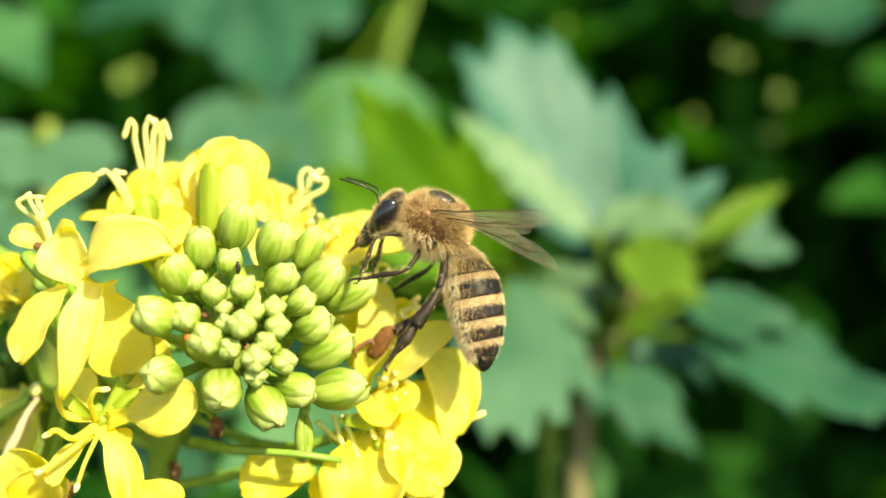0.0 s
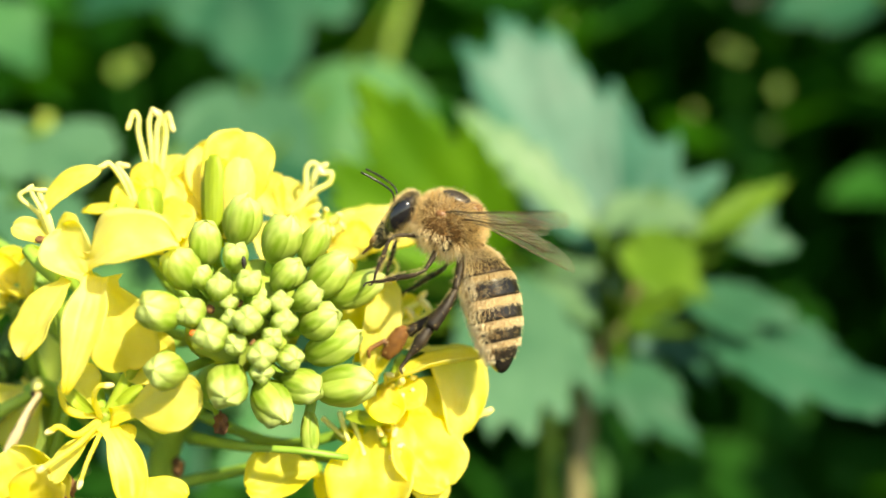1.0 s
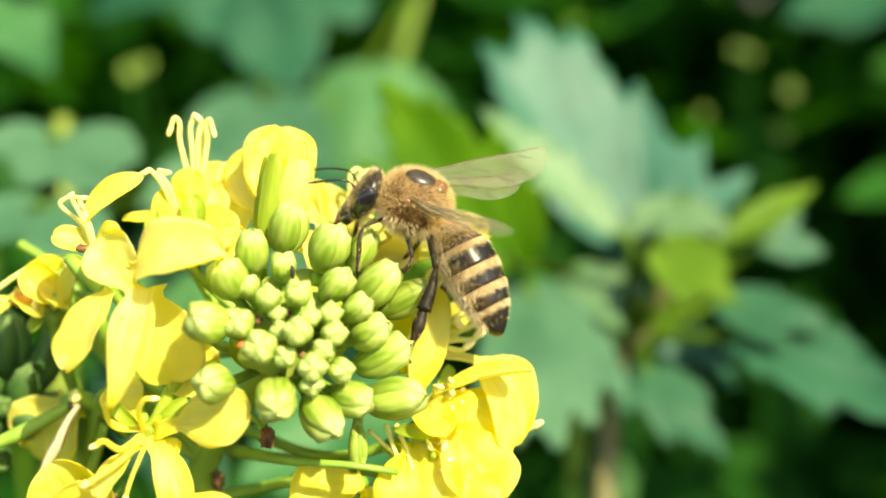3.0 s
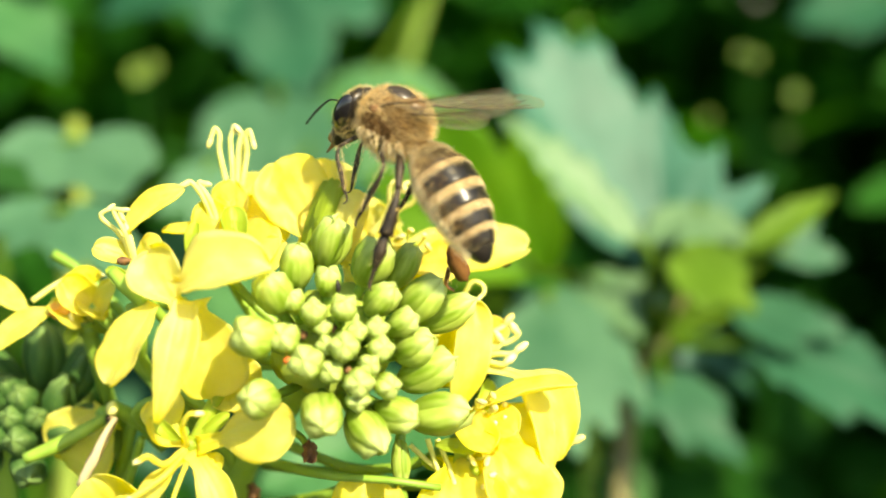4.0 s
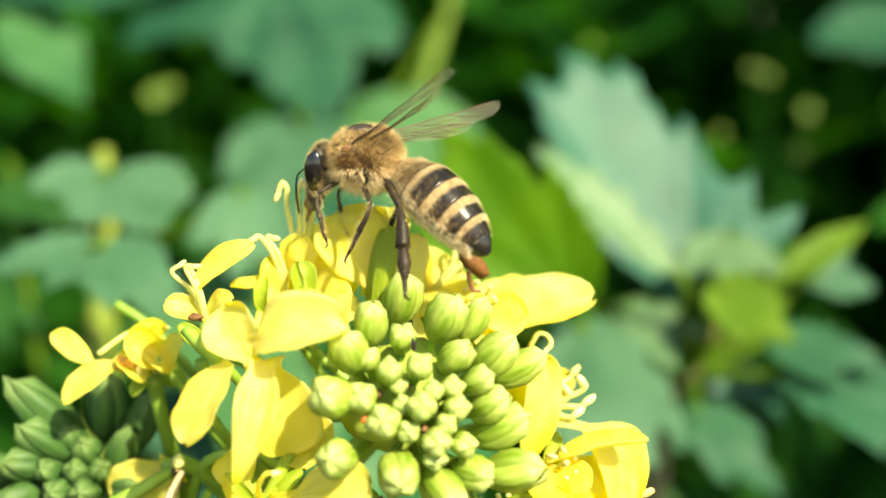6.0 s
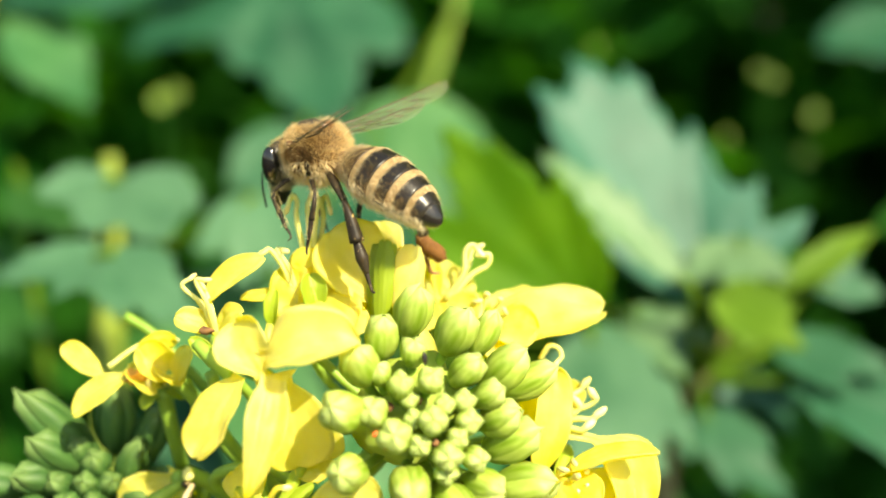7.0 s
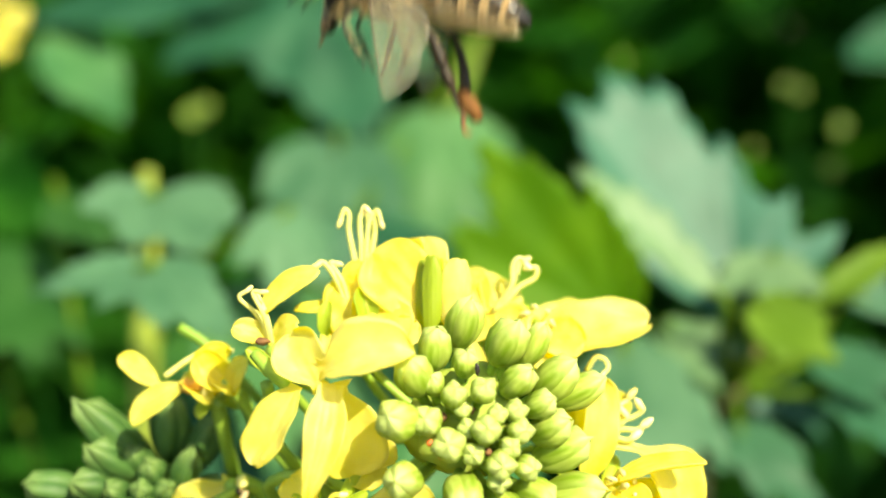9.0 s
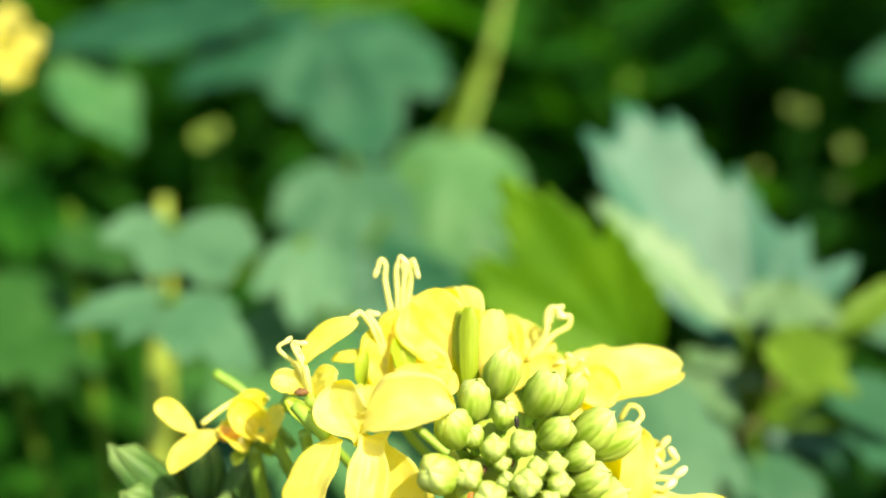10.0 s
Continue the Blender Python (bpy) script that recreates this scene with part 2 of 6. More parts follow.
def tube(points, radii, n=14, sides=8, knobs=0.0):
    line = curve_points(points, n)
    verts, faces = [], []
    normal = None
    for i, p in enumerate(line):
        t = (line[min(i + 1, n)] - line[max(i - 1, 0)]).normalized()
        if normal is None:
            normal = t.orthogonal().normalized()
        normal = (normal - t * normal.dot(t)).normalized()
        side = t.cross(normal)
        u = i / n * (len(radii) - 1)
        k = min(int(u), len(radii) - 2) if len(radii) > 1 else 0
        r = radii[k] + (radii[min(k + 1, len(radii) - 1)] - radii[k]) * (u - k)
        for j in range(sides):
            a = 2 * math.pi * j / sides
            rr = r * (1 + knobs * noise.noise(p * 1.7 + Vector((j, 0, 0))))
            verts.append(p + (normal * math.cos(a) + side * math.sin(a)) * rr)
    for i in range(n):
        for j in range(sides):
            k = (j + 1) % sides
            faces.append((i * sides + j, i * sides + k, (i + 1) * sides + k, (i + 1) * sides + j))
    faces.append(tuple(range(sides))[::-1])
    faces.append(tuple(n * sides + j for j in range(sides)))
    return verts, faces


def blob(centre, axes, lumps=0.0, n=10, sides=14, seed=0.0):
    """A rounded body from three half-axis vectors."""
    c, (a, b, d) = V(centre), [V(x) for x in axes]
    verts, faces = [c + d], []
    for i in range(1, n):
        th = math.pi * i / n
        for j in range(sides):
            ph = 2 * math.pi * j / sides
            w = Vector((math.sin(th) * math.cos(ph), math.sin(th) * math.sin(ph), math.cos(th)))
            k = 1 + lumps * noise.noise(w * 2.3 + Vector((seed, seed * 2, 0)))
            verts.append(c + (a * w.x + b * w.y + d * w.z) * k)
    verts.append(c - d)
    for j in range(sides):
        faces.append((0, 1 + j, 1 + (j + 1) % sides))
    for i in range(n - 2):
        for j in range(sides):
            k = (j + 1) % sides
            faces.append((1 + i * sides + j, 1 + (i + 1) * sides + j, 1 + (i + 1) * sides + k, 1 + i * sides + k))
    e = len(verts) - 1
    for j in range(sides):
        faces.append((e, e - sides + (j + 1) % sides, e - sides + j))
    return verts, faces


def join(*shapes):
    verts, faces = [], []
    for v, f in shapes:
        k = len(verts)
        verts += list(v)
        faces += [tuple(i + k for i in q) for q in f]
    return verts, faces


def sheet(rows_of_points, normals, thick):
    """A thin body from a grid of places: two skins and a rim."""
    n, m = len(rows_of_points), len(rows_of_points[0])
    verts = [p + q * (thick / 2) for r, s in zip(rows_of_points, normals) for p, q in zip(r, s)]
    verts += [p - q * (thick / 2) for r, s in zip(rows_of_points, normals) for p, q in zip(r, s)]
    k, faces = n * m, []
    for i in range(n - 1):
        for j in range(m - 1):
            a, b, c, d = i * m + j, i * m + j + 1, (i + 1) * m + j + 1, (i + 1) * m + j
            faces += [(a, b, c, d), (k + d, k + c, k + b, k + a)]
    edge = [i * m for i in range(n)] + [(n - 1) * m + j for j in range(1, m)] + [i * m + m - 1 for i in range(n - 2, -1, -1)] + [j for j in range(m - 2, 0, -1)]
    for a, b in zip(edge, edge[1:] + edge[:1]):
        faces.append((a, b, k + b, k + a))
    return verts, faces


def petal_shape(base, tip, width, face=(0, -1, 0), bend=0.12, cup=0.18, claw=0.3, neck=0.2, curl=0.0, ruffle=0.10, notch=0.0, side=0.0, seed=0, taper=0.0):
    """A petal with a narrow claw and a broad limb. face: the way that its upper side looks; curl: how far the tip rolls back."""
    b, t = V(base), V(tip) - V(base)
    length = t.length
    t.normalize()
    n = V(face) - t * V(face).dot(t)
    n = n.normalized() if n.length > 1e-4 else t.orthogonal().normalized()
    s_way = t.cross(n)
    N, J = 22, 8
    rnd = random.Random(seed * 17 + 3)
    twist, sway, lop = rnd.uniform(-0.45, 0.45), rnd.uniform(-0.05, 0.05), rnd.uniform(-0.14, 0.14)
    roll_l, roll_r, ph = rnd.uniform(-0.25, 0.35), rnd.uniform(-0.25, 0.35), rnd.uniform(0, 6.28)
    rows_, norms = [], []
    for i in range(N + 1):
        s = math.sin(i / N * math.pi / 2) * 0.5 + i / N * 0.5
        u = max(0.0, (s - claw) / (1 - claw))
        w = max(neck * (1 - 0.3 * s / max(claw, 0.01)) if s < claw else neck * 0.7, math.sqrt(max(0.0, 1 - abs(2 * u ** 1.45 - 1) ** 2.6)) if s > claw else 0)
        w *= width / 2 * (1 - taper * u ** 0.8)
        if i == N:
            w = width * 0.10 * (1 - taper)
        mid = b + t * (length * s) + n * (length * (bend * math.sin(math.pi * s) - curl * s ** 3)) + s_way * ((side + sway) * length * math.sin(math.pi * s))
        ang = twist * (s - 0.4)
        across, lift = s_way * math.cos(ang) + n * math.sin(ang), n * math.cos(ang) - s_way * math.sin(ang)
        row_, nrm = [], []
        for j in range(-J, J + 1):
            v = j / J
            k = abs(v)
            q = noise.noise(Vector((s * 3.1 + seed * 7.3, v * 1.6, seed))) * ruffle * width * (0.3 + 0.7 * s)
            q += ruffle * 0.55 * width * math.sin(9 * s + ph + (1.7 if v > 0 else 0)) * k ** 3 * s
            q += 0.016 * width * math.cos(v * 15 + ph) * (1 - k) * math.sin(math.pi * min(1, s * 1.1))
            q += 0.028 * width * noise.noise(Vector((s * 8.0 + seed, v * 4.2, seed * 1.9))) * min(1, 3 * s)
            q += (roll_r if v > 0 else roll_l) * w * k ** 4 * 0.6
            wv = w * v * (1 + lop * v) * (1 - 0.10 * noise.noise(Vector((s * 5, seed * 3.3, v))) * k)
            p = mid + across * wv + lift * (cup * w * v * v + q) - t * ((notch + 0.035) * length * max(0, s - 0.7) * (1 - k) * 2)
            row_.append(p)
            nrm.append(lift)
        rows_.append(row_)
        norms.append(nrm)
    return sheet(rows_, norms, 0.09)


def leaf_shape(base, tip, width, face=(0, -0.6, 0.8), lobes=0, depth=0.35, teeth=9, tooth=0.16, fold=0.16, droop=0.08, wave=0.05, seed=0, point=0.75):
    """A leaf blade: a folded midrib, arched side veins, lobes and saw teeth that lean to the tip."""
    b, t = V(base), V(tip) - V(base)
    length = t.length
    t.normalize()
    n = V(face) - t * V(face).dot(t)
    n = n.normalized() if n.length > 1e-4 else t.orthogonal().normalized()
    s_way = t.cross(n)
    N, J = 150, 6
    rows_, norms = [], []
    for i in range(N + 1):
        s = i / N
        env = (math.sin(math.pi * min(1.0, s ** 0.72)) ** point) if 0 < s < 1 else 0
        cut = 1.0
        if lobes:
            ph = (s * lobes + 0.15) % 1.0
            cut = 1 - depth * (1 - (ph / 0.78 if ph < 0.78 else (1 - ph) / 0.22)) ** 1.2
        ph = (s * teeth * (1 + 0.12 * math.sin(7 * s + seed))) % 1.0
        cut *= 1 - tooth * (1 - (ph / 0.8 if ph < 0.8 else (1 - ph) / 0.2))
        row_, nrm = [], []
        for j in range(-J, J + 1):
            v = j / J
            k = abs(v)
            jit = 1 + 0.14 * noise.noise(Vector((s * 4, seed * 3.1 + (5 if v > 0 else 0), 1)))
            w = max(width / 2 * env * (1 - (1 - cut) * k ** 2) * jit, width * 0.006)
            vein = 0.035 * width * abs(math.sin(math.pi * (s * 7 - k * 1.1))) * k * (1 - k) * 2
            p = b + t * (length * (s + 0.20 * k * env * (1 - s))) + s_way * (w * v) + n * (fold * w * k + vein - droop * length * s * s
                + wave * width * noise.noise(Vector((s * 2.3 + seed, v * 1.2, seed * 1.7))))
            row_.append(p)
            nrm.append(n)
        rows_.append(row_)
        norms.append(nrm)
    return sheet(rows_, norms, 0.3)


# ---- the flowering head ----
def bud_meshes(tag, skin, core_material, ridge=0.12, seam=0.055, squat=0.0):
    """A bud of length 1 and radius 1: a core and three variants of one of its four hooded sepals. squat: how far it is blunt and four-cornered, as young buds are."""
    def r_at(z):
        full = (max(0.0, 1 - abs(2 * (0.04 + 0.93 * z) - 1) ** 2.3)) ** 0.62 * (1.06 - 0.12 * z) * (1 - 0.34 * max(0.0, (z - 0.55) / 0.45) ** 1.6)
        young = min(1.0, (z / 0.62 + 0.05) ** 0.55) * max(0.0, 1 - max(0.0, (z - 0.62) / 0.40) ** 2.6) ** 0.6
        return full * (1 - squat) + young * squat
    core_v, core_f, n, sides = [], [], 9, 12
    for i in range(n + 1):
        z = i / n
        for j in range(sides):
            a = 2 * math.pi * j / sides
            core_v.append((0.94 * r_at(z) * math.cos(a), 0.94 * r_at(z) * math.sin(a), z * 0.97))
    for i in range(n):
        for j in range(sides):
            core_f.append((i * sides + j, i * sides + (j + 1) % sides, (i + 1) * sides + (j + 1) % sides, (i + 1) * sides + j))
    core_f += [tuple(range(sides))[::-1], tuple(n * sides + j for j in range(sides))]
    core = mesh_of("bud_core_" + tag, core_v, core_f, core_material)
    skins = []
    for seed in range(3):
        v, f, n, m = [], [], 14, 9
        for i in range(n + 1):
            q = i / n
            z = q * (1.0 + 0.045 * seed)
            narrow = 1 - (0.28 + 0.25 * squat) * max(0, (q - 0.72) / 0.28) ** 2
            for j in range(m):
                x = 2 * j / (m - 1) - 1
                a = x * radians(51) * narrow
                r = r_at(min(z, 1)) * (0.99 - seam * abs(x) ** 7 + (ridge + 0.07 * squat * q) * (1 - abs(x)) ** 1.3) + 0.05
                r += (0.13 + 0.13 * squat) * math.exp(-((q - 0.87) / (0.08 + 0.03 * squat)) ** 2) * (1 - abs(x)) ** (0.7 + squat) + 0.045 * noise.noise(Vector((x * 2, z * 3, seed + squat)))
                if q > 0.86:
                    r *= 1 - (0.80 + 0.08 * squat) * ((q - 0.86) / 0.14) ** 1.5
                v.append((r * math.cos(a), r * math.sin(a), z + 0.08 * squat * math.exp(-((q - 0.88) / 0.08) ** 2) * (1 - abs(x))))
        for i in range(n):
            for j in range(m - 1):
                f.append((i * m + j, i * m + j + 1, (i + 1) * m + j + 1, (i + 1) * m + j))
        skins.append(mesh_of("sepal_" + tag, v, f, skin))
    return core, skins


GREEN_BUD = bud_meshes("green", BUD, BUD, 0.14, 0.05, 0.35)
YOUNG_BUD = bud_meshes("young", BUD, BUD, 0.12, 0.06, 0.75)
SHADED_BUD = bud_meshes("dark", BUD_SHADED, BUD_SHADED, 0.24, 0.10, 0.35)
turn_of = random.Random(4)


def bud(plant, centre, length, width, hub, meshes=GREEN_BUD, way=None, stalk=True, lean=(0, 0, 0), green=STEM):
    """A closed bud on its stalk. It points away from the hub, or along way."""
    c, o = V(centre), ORIGIN[plant.name]
    if meshes is GREEN_BUD and length < 2.7:
        meshes = YOUNG_BUD
    length, width = length * 0.95, width * (0.78 if meshes is SHADED_BUD else 0.90)
    axis = (V(way) if way else c - V(hub) + V(lean)).normalized()
    base = c - axis * length / 2
    turn = axis.to_track_quat("Z", "Y").to_matrix().to_4x4() @ Matrix.Rotation(turn_of.uniform(0, 1.57), 4, "Z")
    m = Matrix.Translation((base - o) * MM) @ turn @ Matrix.Diagonal((width / 2 * MM, width / 2 * MM, length * MM, 1))
    ob = hang("bud", meshes[0], plant, m=m)
    for k in range(4):
        hang("sepal", meshes[1][turn_of.randrange(3)], ob, m=Matrix.Rotation(k * math.pi / 2 + turn_of.uniform(-0.05, 0.05), 4, "Z"))
    if stalk:
        h = V(hub)
        mid = base * 0.6 + h * 0.4 - axis * length * 0.2
        part("pedicel", tube([h, mid, base + axis * length * 0.06], [0.42, 0.34, 0.36], 8, 7), green, plant)
    return ob


def stamen(flower, points, r=0.20, head=0.34, material=STAMEN):
    """A thread with a curled pollen head at its end."""
    pts = [V(p) for p in points]
    ob = part("stamen", tube(pts, [r * 0.95, r * 0.8, r * 0.75], 18, 7), material, flower)
    e, d = pts[-1], (pts[-1] - pts[-2]).normalized()
    s = d.orthogonal().normalized()
    part("anther", blob(e, (s * head * 0.75, d.cross(s) * head * 0.75, d * head * 1.6), 0.2, 8, 10, e.x), ANTHER, flower)
    return ob


def flower(plant, stalk, r=0.4, cup=0.7, label="", material=STEM):
    """The stalk and cup of an open flower, to which petals and threads are added."""
    pts = [V(p) for p in stalk]
    d = (pts[-1] - pts[-2]).normalized()
    s = d.orthogonal().normalized()
    shape = join(tube(pts, [r, r * 0.9, r], 14, 8), blob(pts[-1], (s * cup, d.cross(s) * cup, d * cup * 0.9), 0.1))
    return part("flower", shape, material, plant, label)


def petal(fl, base, tip, width, *rest, material=PETAL, label="", **more):
    return part("petal", petal_shape(base, tip, width, *rest, **more), material, fl, label)


def sepal_leaf(fl, base, tip, width, face=(0, -1, 0), material=PISTIL, **more):
    return part("sepal", petal_shape(base, tip, width, face, claw=0.0, neck=0.5, cup=0.5, ruffle=0.02, **more), material, fl)


def dress(fl, centre, axis, reach=3.4, threads=6, skip=0.0):
    """Four narrow sepals behind the petals and a ring of pollen threads before them."""
    c, d = V(centre), V(axis).normalized()
    s = d.orthogonal().normalized()
    q = d.cross(s)
    for k in range(4):
        w = s * math.cos(k * 1.571 + skip) + q * math.sin(k * 1.571 + skip)
        sepal_leaf(fl, c - d * 0.3 + w * 0.4, c - d * 0.1 + w * reach * 1.15, 1.1, d, PISTIL)
    for k in range(threads):
        w = s * math.cos(k * 1.047 + skip + 0.4) + q * math.sin(k * 1.047 + skip + 0.4)
        stamen(fl, [c + w * 0.3, c + w * 0.7 + d * reach * 0.55, c + w * 1.25 + d * reach * 0.92, c + w * 1.0 + d * reach * 1.02], 0.15, 0.26)
    part("pistil", tube([c, c + d * reach * 0.5, c + d * reach * 0.9], [0.34, 0.30, 0.26], 8, 8), PISTIL, fl)


HUB = (-14.68, 72.00, -6.91)
STEM_TOP = (-21.60, 77.00, -15.70)
head = thing("mustard_plant", ground_below((-23.24, 82.00, -25.10)), "flowering mustard head with yellow petals and pale green buds", "flower")
part("main_stem", tube([ground_below((-23.24, 82.00, -25.10)), (-26.57, 86.00, -71.26), (-23.94, 82.00, -30.69), (-22.52, 79.00, -20.59), STEM_TOP, (-18.48, 75.00, -11.03), HUB], [2.6, 2.2, 1.5, 1.15, 1.1, 1.0, 0.8], 60, 12, 0.08), STEM, head)

# buds, outer ones first
bud(head, (-6.92, 65.50, -9.26), 4.36, 2.88, HUB, way=(0.9, -0.35, 0.18))
bud(head, (-7.72, 66.00, -6.60), 4.28, 2.66, HUB, way=(0.85, -0.3, 0.42))
bud(head, (-8.53, 65.00, -5.02), 3.10, 2.44, HUB, way=(0.75, -0.5, 0.4))
bud(head, (-8.16, 66.50, -2.15), 4.05, 2.70, HUB, way=(0.62, -0.35, 0.62))
bud(head, (-11.22, 66.50, 0.26), 3.67, 2.70, HUB, way=(0.4, -0.4, 0.75))
bud(head, (-10.59, 65.00, -2.07), 2.95, 2.07, HUB, way=(0.55, -0.5, 0.55))
bud(head, (-9.35, 64.30, -3.54), 2.58, 1.77, HUB, way=(0.7, -0.5, 0.45))
bud(head, (-9.57, 64.30, -9.09), 3.25, 2.29, HUB, way=(0.75, -0.55, -0.15))
bud(head, (-11.38, 63.80, -10.04), 3.84, 2.58, HUB, way=(0.5, -0.6, -0.45))
bud(head, (-14.03, 63.20, -8.87), 3.40, 2.73, HUB, way=(0.12, -0.85, -0.35))
bud(head, (-17.67, 62.60, -7.93), 3.10, 2.44, HUB, way=(-0.25, -0.85, 0.15))
bud(head, (-18.04, 62.40, -4.22), 3.10, 2.66, HUB, way=(-0.3, -0.8, 0.3))
bud(head, (-17.15, 64.00, -1.64), 3.10, 2.44, HUB, way=(-0.2, -0.5, 0.75))
bud(head, (-15.87, 65.00, -0.00), 3.17, 2.21, HUB, way=(0.1, -0.4, 0.85))
bud(head, (-13.99, 67.50, 1.49), 3.65, 2.51, HUB, way=(0.25, -0.25, 0.85))
bud(head, (-13.92, 65.00, -1.00), 2.14, 1.77, HUB, way=(0.1, -0.5, 0.8))
bud(head, (-16.21, 63.00, -4.36), 2.25, 1.96, HUB, way=(-0.15, -0.8, 0.3))
bud(head, (-14.90, 62.90, -5.75), 2.40, 2.18, HUB, way=(-0.05, -0.9, 0.2))
bud(head, (-14.69, 63.70, -2.93), 2.18, 1.67, HUB, way=(0.15, -0.7, 0.5))
bud(head, (-15.96, 64.30, -2.26), 1.82, 1.60, HUB, way=(-0.1, -0.6, 0.6))
bud(head, (-12.83, 63.80, -2.61), 1.96, 1.74, HUB, way=(0.15, -0.7, 0.5))
bud(head, (-12.66, 62.60, -4.80), 2.15, 1.86, HUB, way=(0.1, -0.9, 0.25))
bud(head, (-11.99, 63.20, -3.98), 1.57, 1.36, HUB, way=(0.2, -0.8, 0.4))
bud(head, (-10.87, 63.60, -3.83), 1.72, 1.50, HUB, way=(0.3, -0.7, 0.4))
bud(head, (-10.60, 63.30, -4.96), 1.86, 1.65, HUB, way=(0.4, -0.8, 0.2))
bud(head, (-13.43, 62.90, -6.29), 1.72, 1.50, HUB, way=(0.0, -0.9, 0.1))
bud(head, (-11.79, 62.70, -6.87), 2.08, 1.86, HUB, way=(0.15, -0.9, 0.0))
bud(head, (-11.23, 63.00, -5.90), 1.72, 1.43, HUB, way=(0.2, -0.85, 0.15))
bud(head, (-10.21, 63.30, -7.15), 1.93, 1.65, HUB, way=(0.5, -0.75, 0.0))
bud(head, (-11.90, 63.10, -7.92), 1.72, 1.50, HUB, way=(0.2, -0.85, -0.2))
bud(head, (-13.80, 63.30, -4.82), 1.65, 1.29, HUB, way=(0.0, -0.9, 0.3))
bud(head, (-14.14, 64.00, -3.78), 1.43, 1.29, HUB, way=(0.1, -0.8, 0.4))
bud(head, (-9.30, 68.50, -0.04), 3.32, 1.93, HUB, way=(0.45, -0.1, 0.85))
bud(head, (-6.46, 68.50, -3.15), 4.02, 2.24, HUB, way=(0.85, -0.1, 0.45))
bud(head, (-9.36, 67.00, -12.59), 3.04, 1.37, (-8.90, 70.00, -9.90), way=(0.05, -0.1, -1.0))
bud(head, (-22.82, 71.50, 1.66), 2.82, 1.45, HUB, way=(-0.1, -0.1, 1.0))

part("gnawed_hole", blob((-13.17, 63.90, -1.20), ((0.16, 0, 0.05), (0, 0.14, 0), (-0.05, 0, 0.42)), 0.3, 8, 8), CUTICLE, head, "small dark gnawed hole in a bud")

part("receptacle", blob((-13.78, 67.60, -5.14), ((3.7, 0, 0), (0, 2.4, 0), (0, 0, 3.5)), 0.35, 18, 24, 6.0), BUD, head, "pale green crown from which the buds rise")

# scraps caught between the buds
for where, size, material, name in (((-16.07, 62.60, -5.58), 0.25, RUST, "seed_scale"), ((-15.38, 62.40, -6.31), 0.24, AMBER, "seed_scale"), ((-15.34, 64.00, -4.18), 0.32, WITHER, "withered_bud"),
                                    ((-12.49, 63.40, -6.26), 0.26, WITHER, "withered_bud"), ((-13.56, 64.20, -3.79), 0.28, WITHER, "withered_bud")):
    part(name, blob(where, ((size, 0, 0), (0, size * 0.7, 0), (0, 0, size * 0.9)), 0.35, 8, 10, size * 9), material, head)
for where, ends in (((-15.14, 66.50, -11.93), (-16.93, 69.00, -10.93)), ((-20.37, 75.50, -16.89), (-21.97, 78.00, -16.88)), ((-25.72, 68.00, -16.49), (-26.64, 74.00, -16.77))):
    w, e = V(where), V(ends)
    part("withered_bud", blob(w, ((0.38, 0, 0.1), (0, 0.36, 0.1), (-0.1, 0.1, 0.62)), 0.9, 18, 22, w.x), WITHER, head, "shrivelled brown bud on a thin stalk")
    part("pedicel", tube([e, (w + e) / 2 + Vector((0.2, 0, 0.2)), w], [0.28, 0.22, 0.25], 8, 6), STEM, head)

# large flower that faces the viewer
f = flower(head, [HUB, (-19.79, 72.00, -6.50), (-22.55, 68.00, -3.82), (-23.11, 65.00, -2.47)], 0.42, 0.6, "open mustard flower with broad yellow petals")
petal(f, (-23.04, 64.20, -1.57), (-16.98, 62.80, -0.18), 3.72, (0.15, -0.8, 0.55), 0.18, 0.8, 0.05, 0.5, seed=1)
petal(f, (-22.93, 64.50, -2.60), (-25.10, 65.00, 1.00), 3.34, (-0.15, -0.9, 0.35), 0.10, 0.4, 0.10, 0.4, seed=2)
petal(f, (-22.18, 63.40, -2.12), (-23.64, 61.40, -9.24), 4.37, (-0.05, -0.95, 0.3), 0.10, 0.25, 0.0, 0.6, 0.03, side=-0.03, seed=3, taper=0.8)
petal(f, (-22.44, 65.00, -2.25), (-21.05, 66.20, -8.38), 4.20, (0.3, -0.9, 0.0), 0.10, 0.3, 0.05, 0.5, seed=4)
petal(f, (-24.51, 64.60, -2.38), (-27.02, 63.60, -7.37), 3.49, (-0.55, -0.75, -0.15), 0.06, 0.3, 0.0, 0.4, seed=5, taper=0.2)
part("pedicel", tube([(-27.57, 65.60, -0.41), (-26.44, 65.20, -1.37), (-25.25, 65.20, -2.48)], [0.40, 0.55, 0.50], 10, 8), STEM, head)
stamen(f, [(-22.82, 64.00, -2.44), (-23.19, 63.40, -3.92), (-23.76, 63.20, -5.35)], 0.15, 0.22)

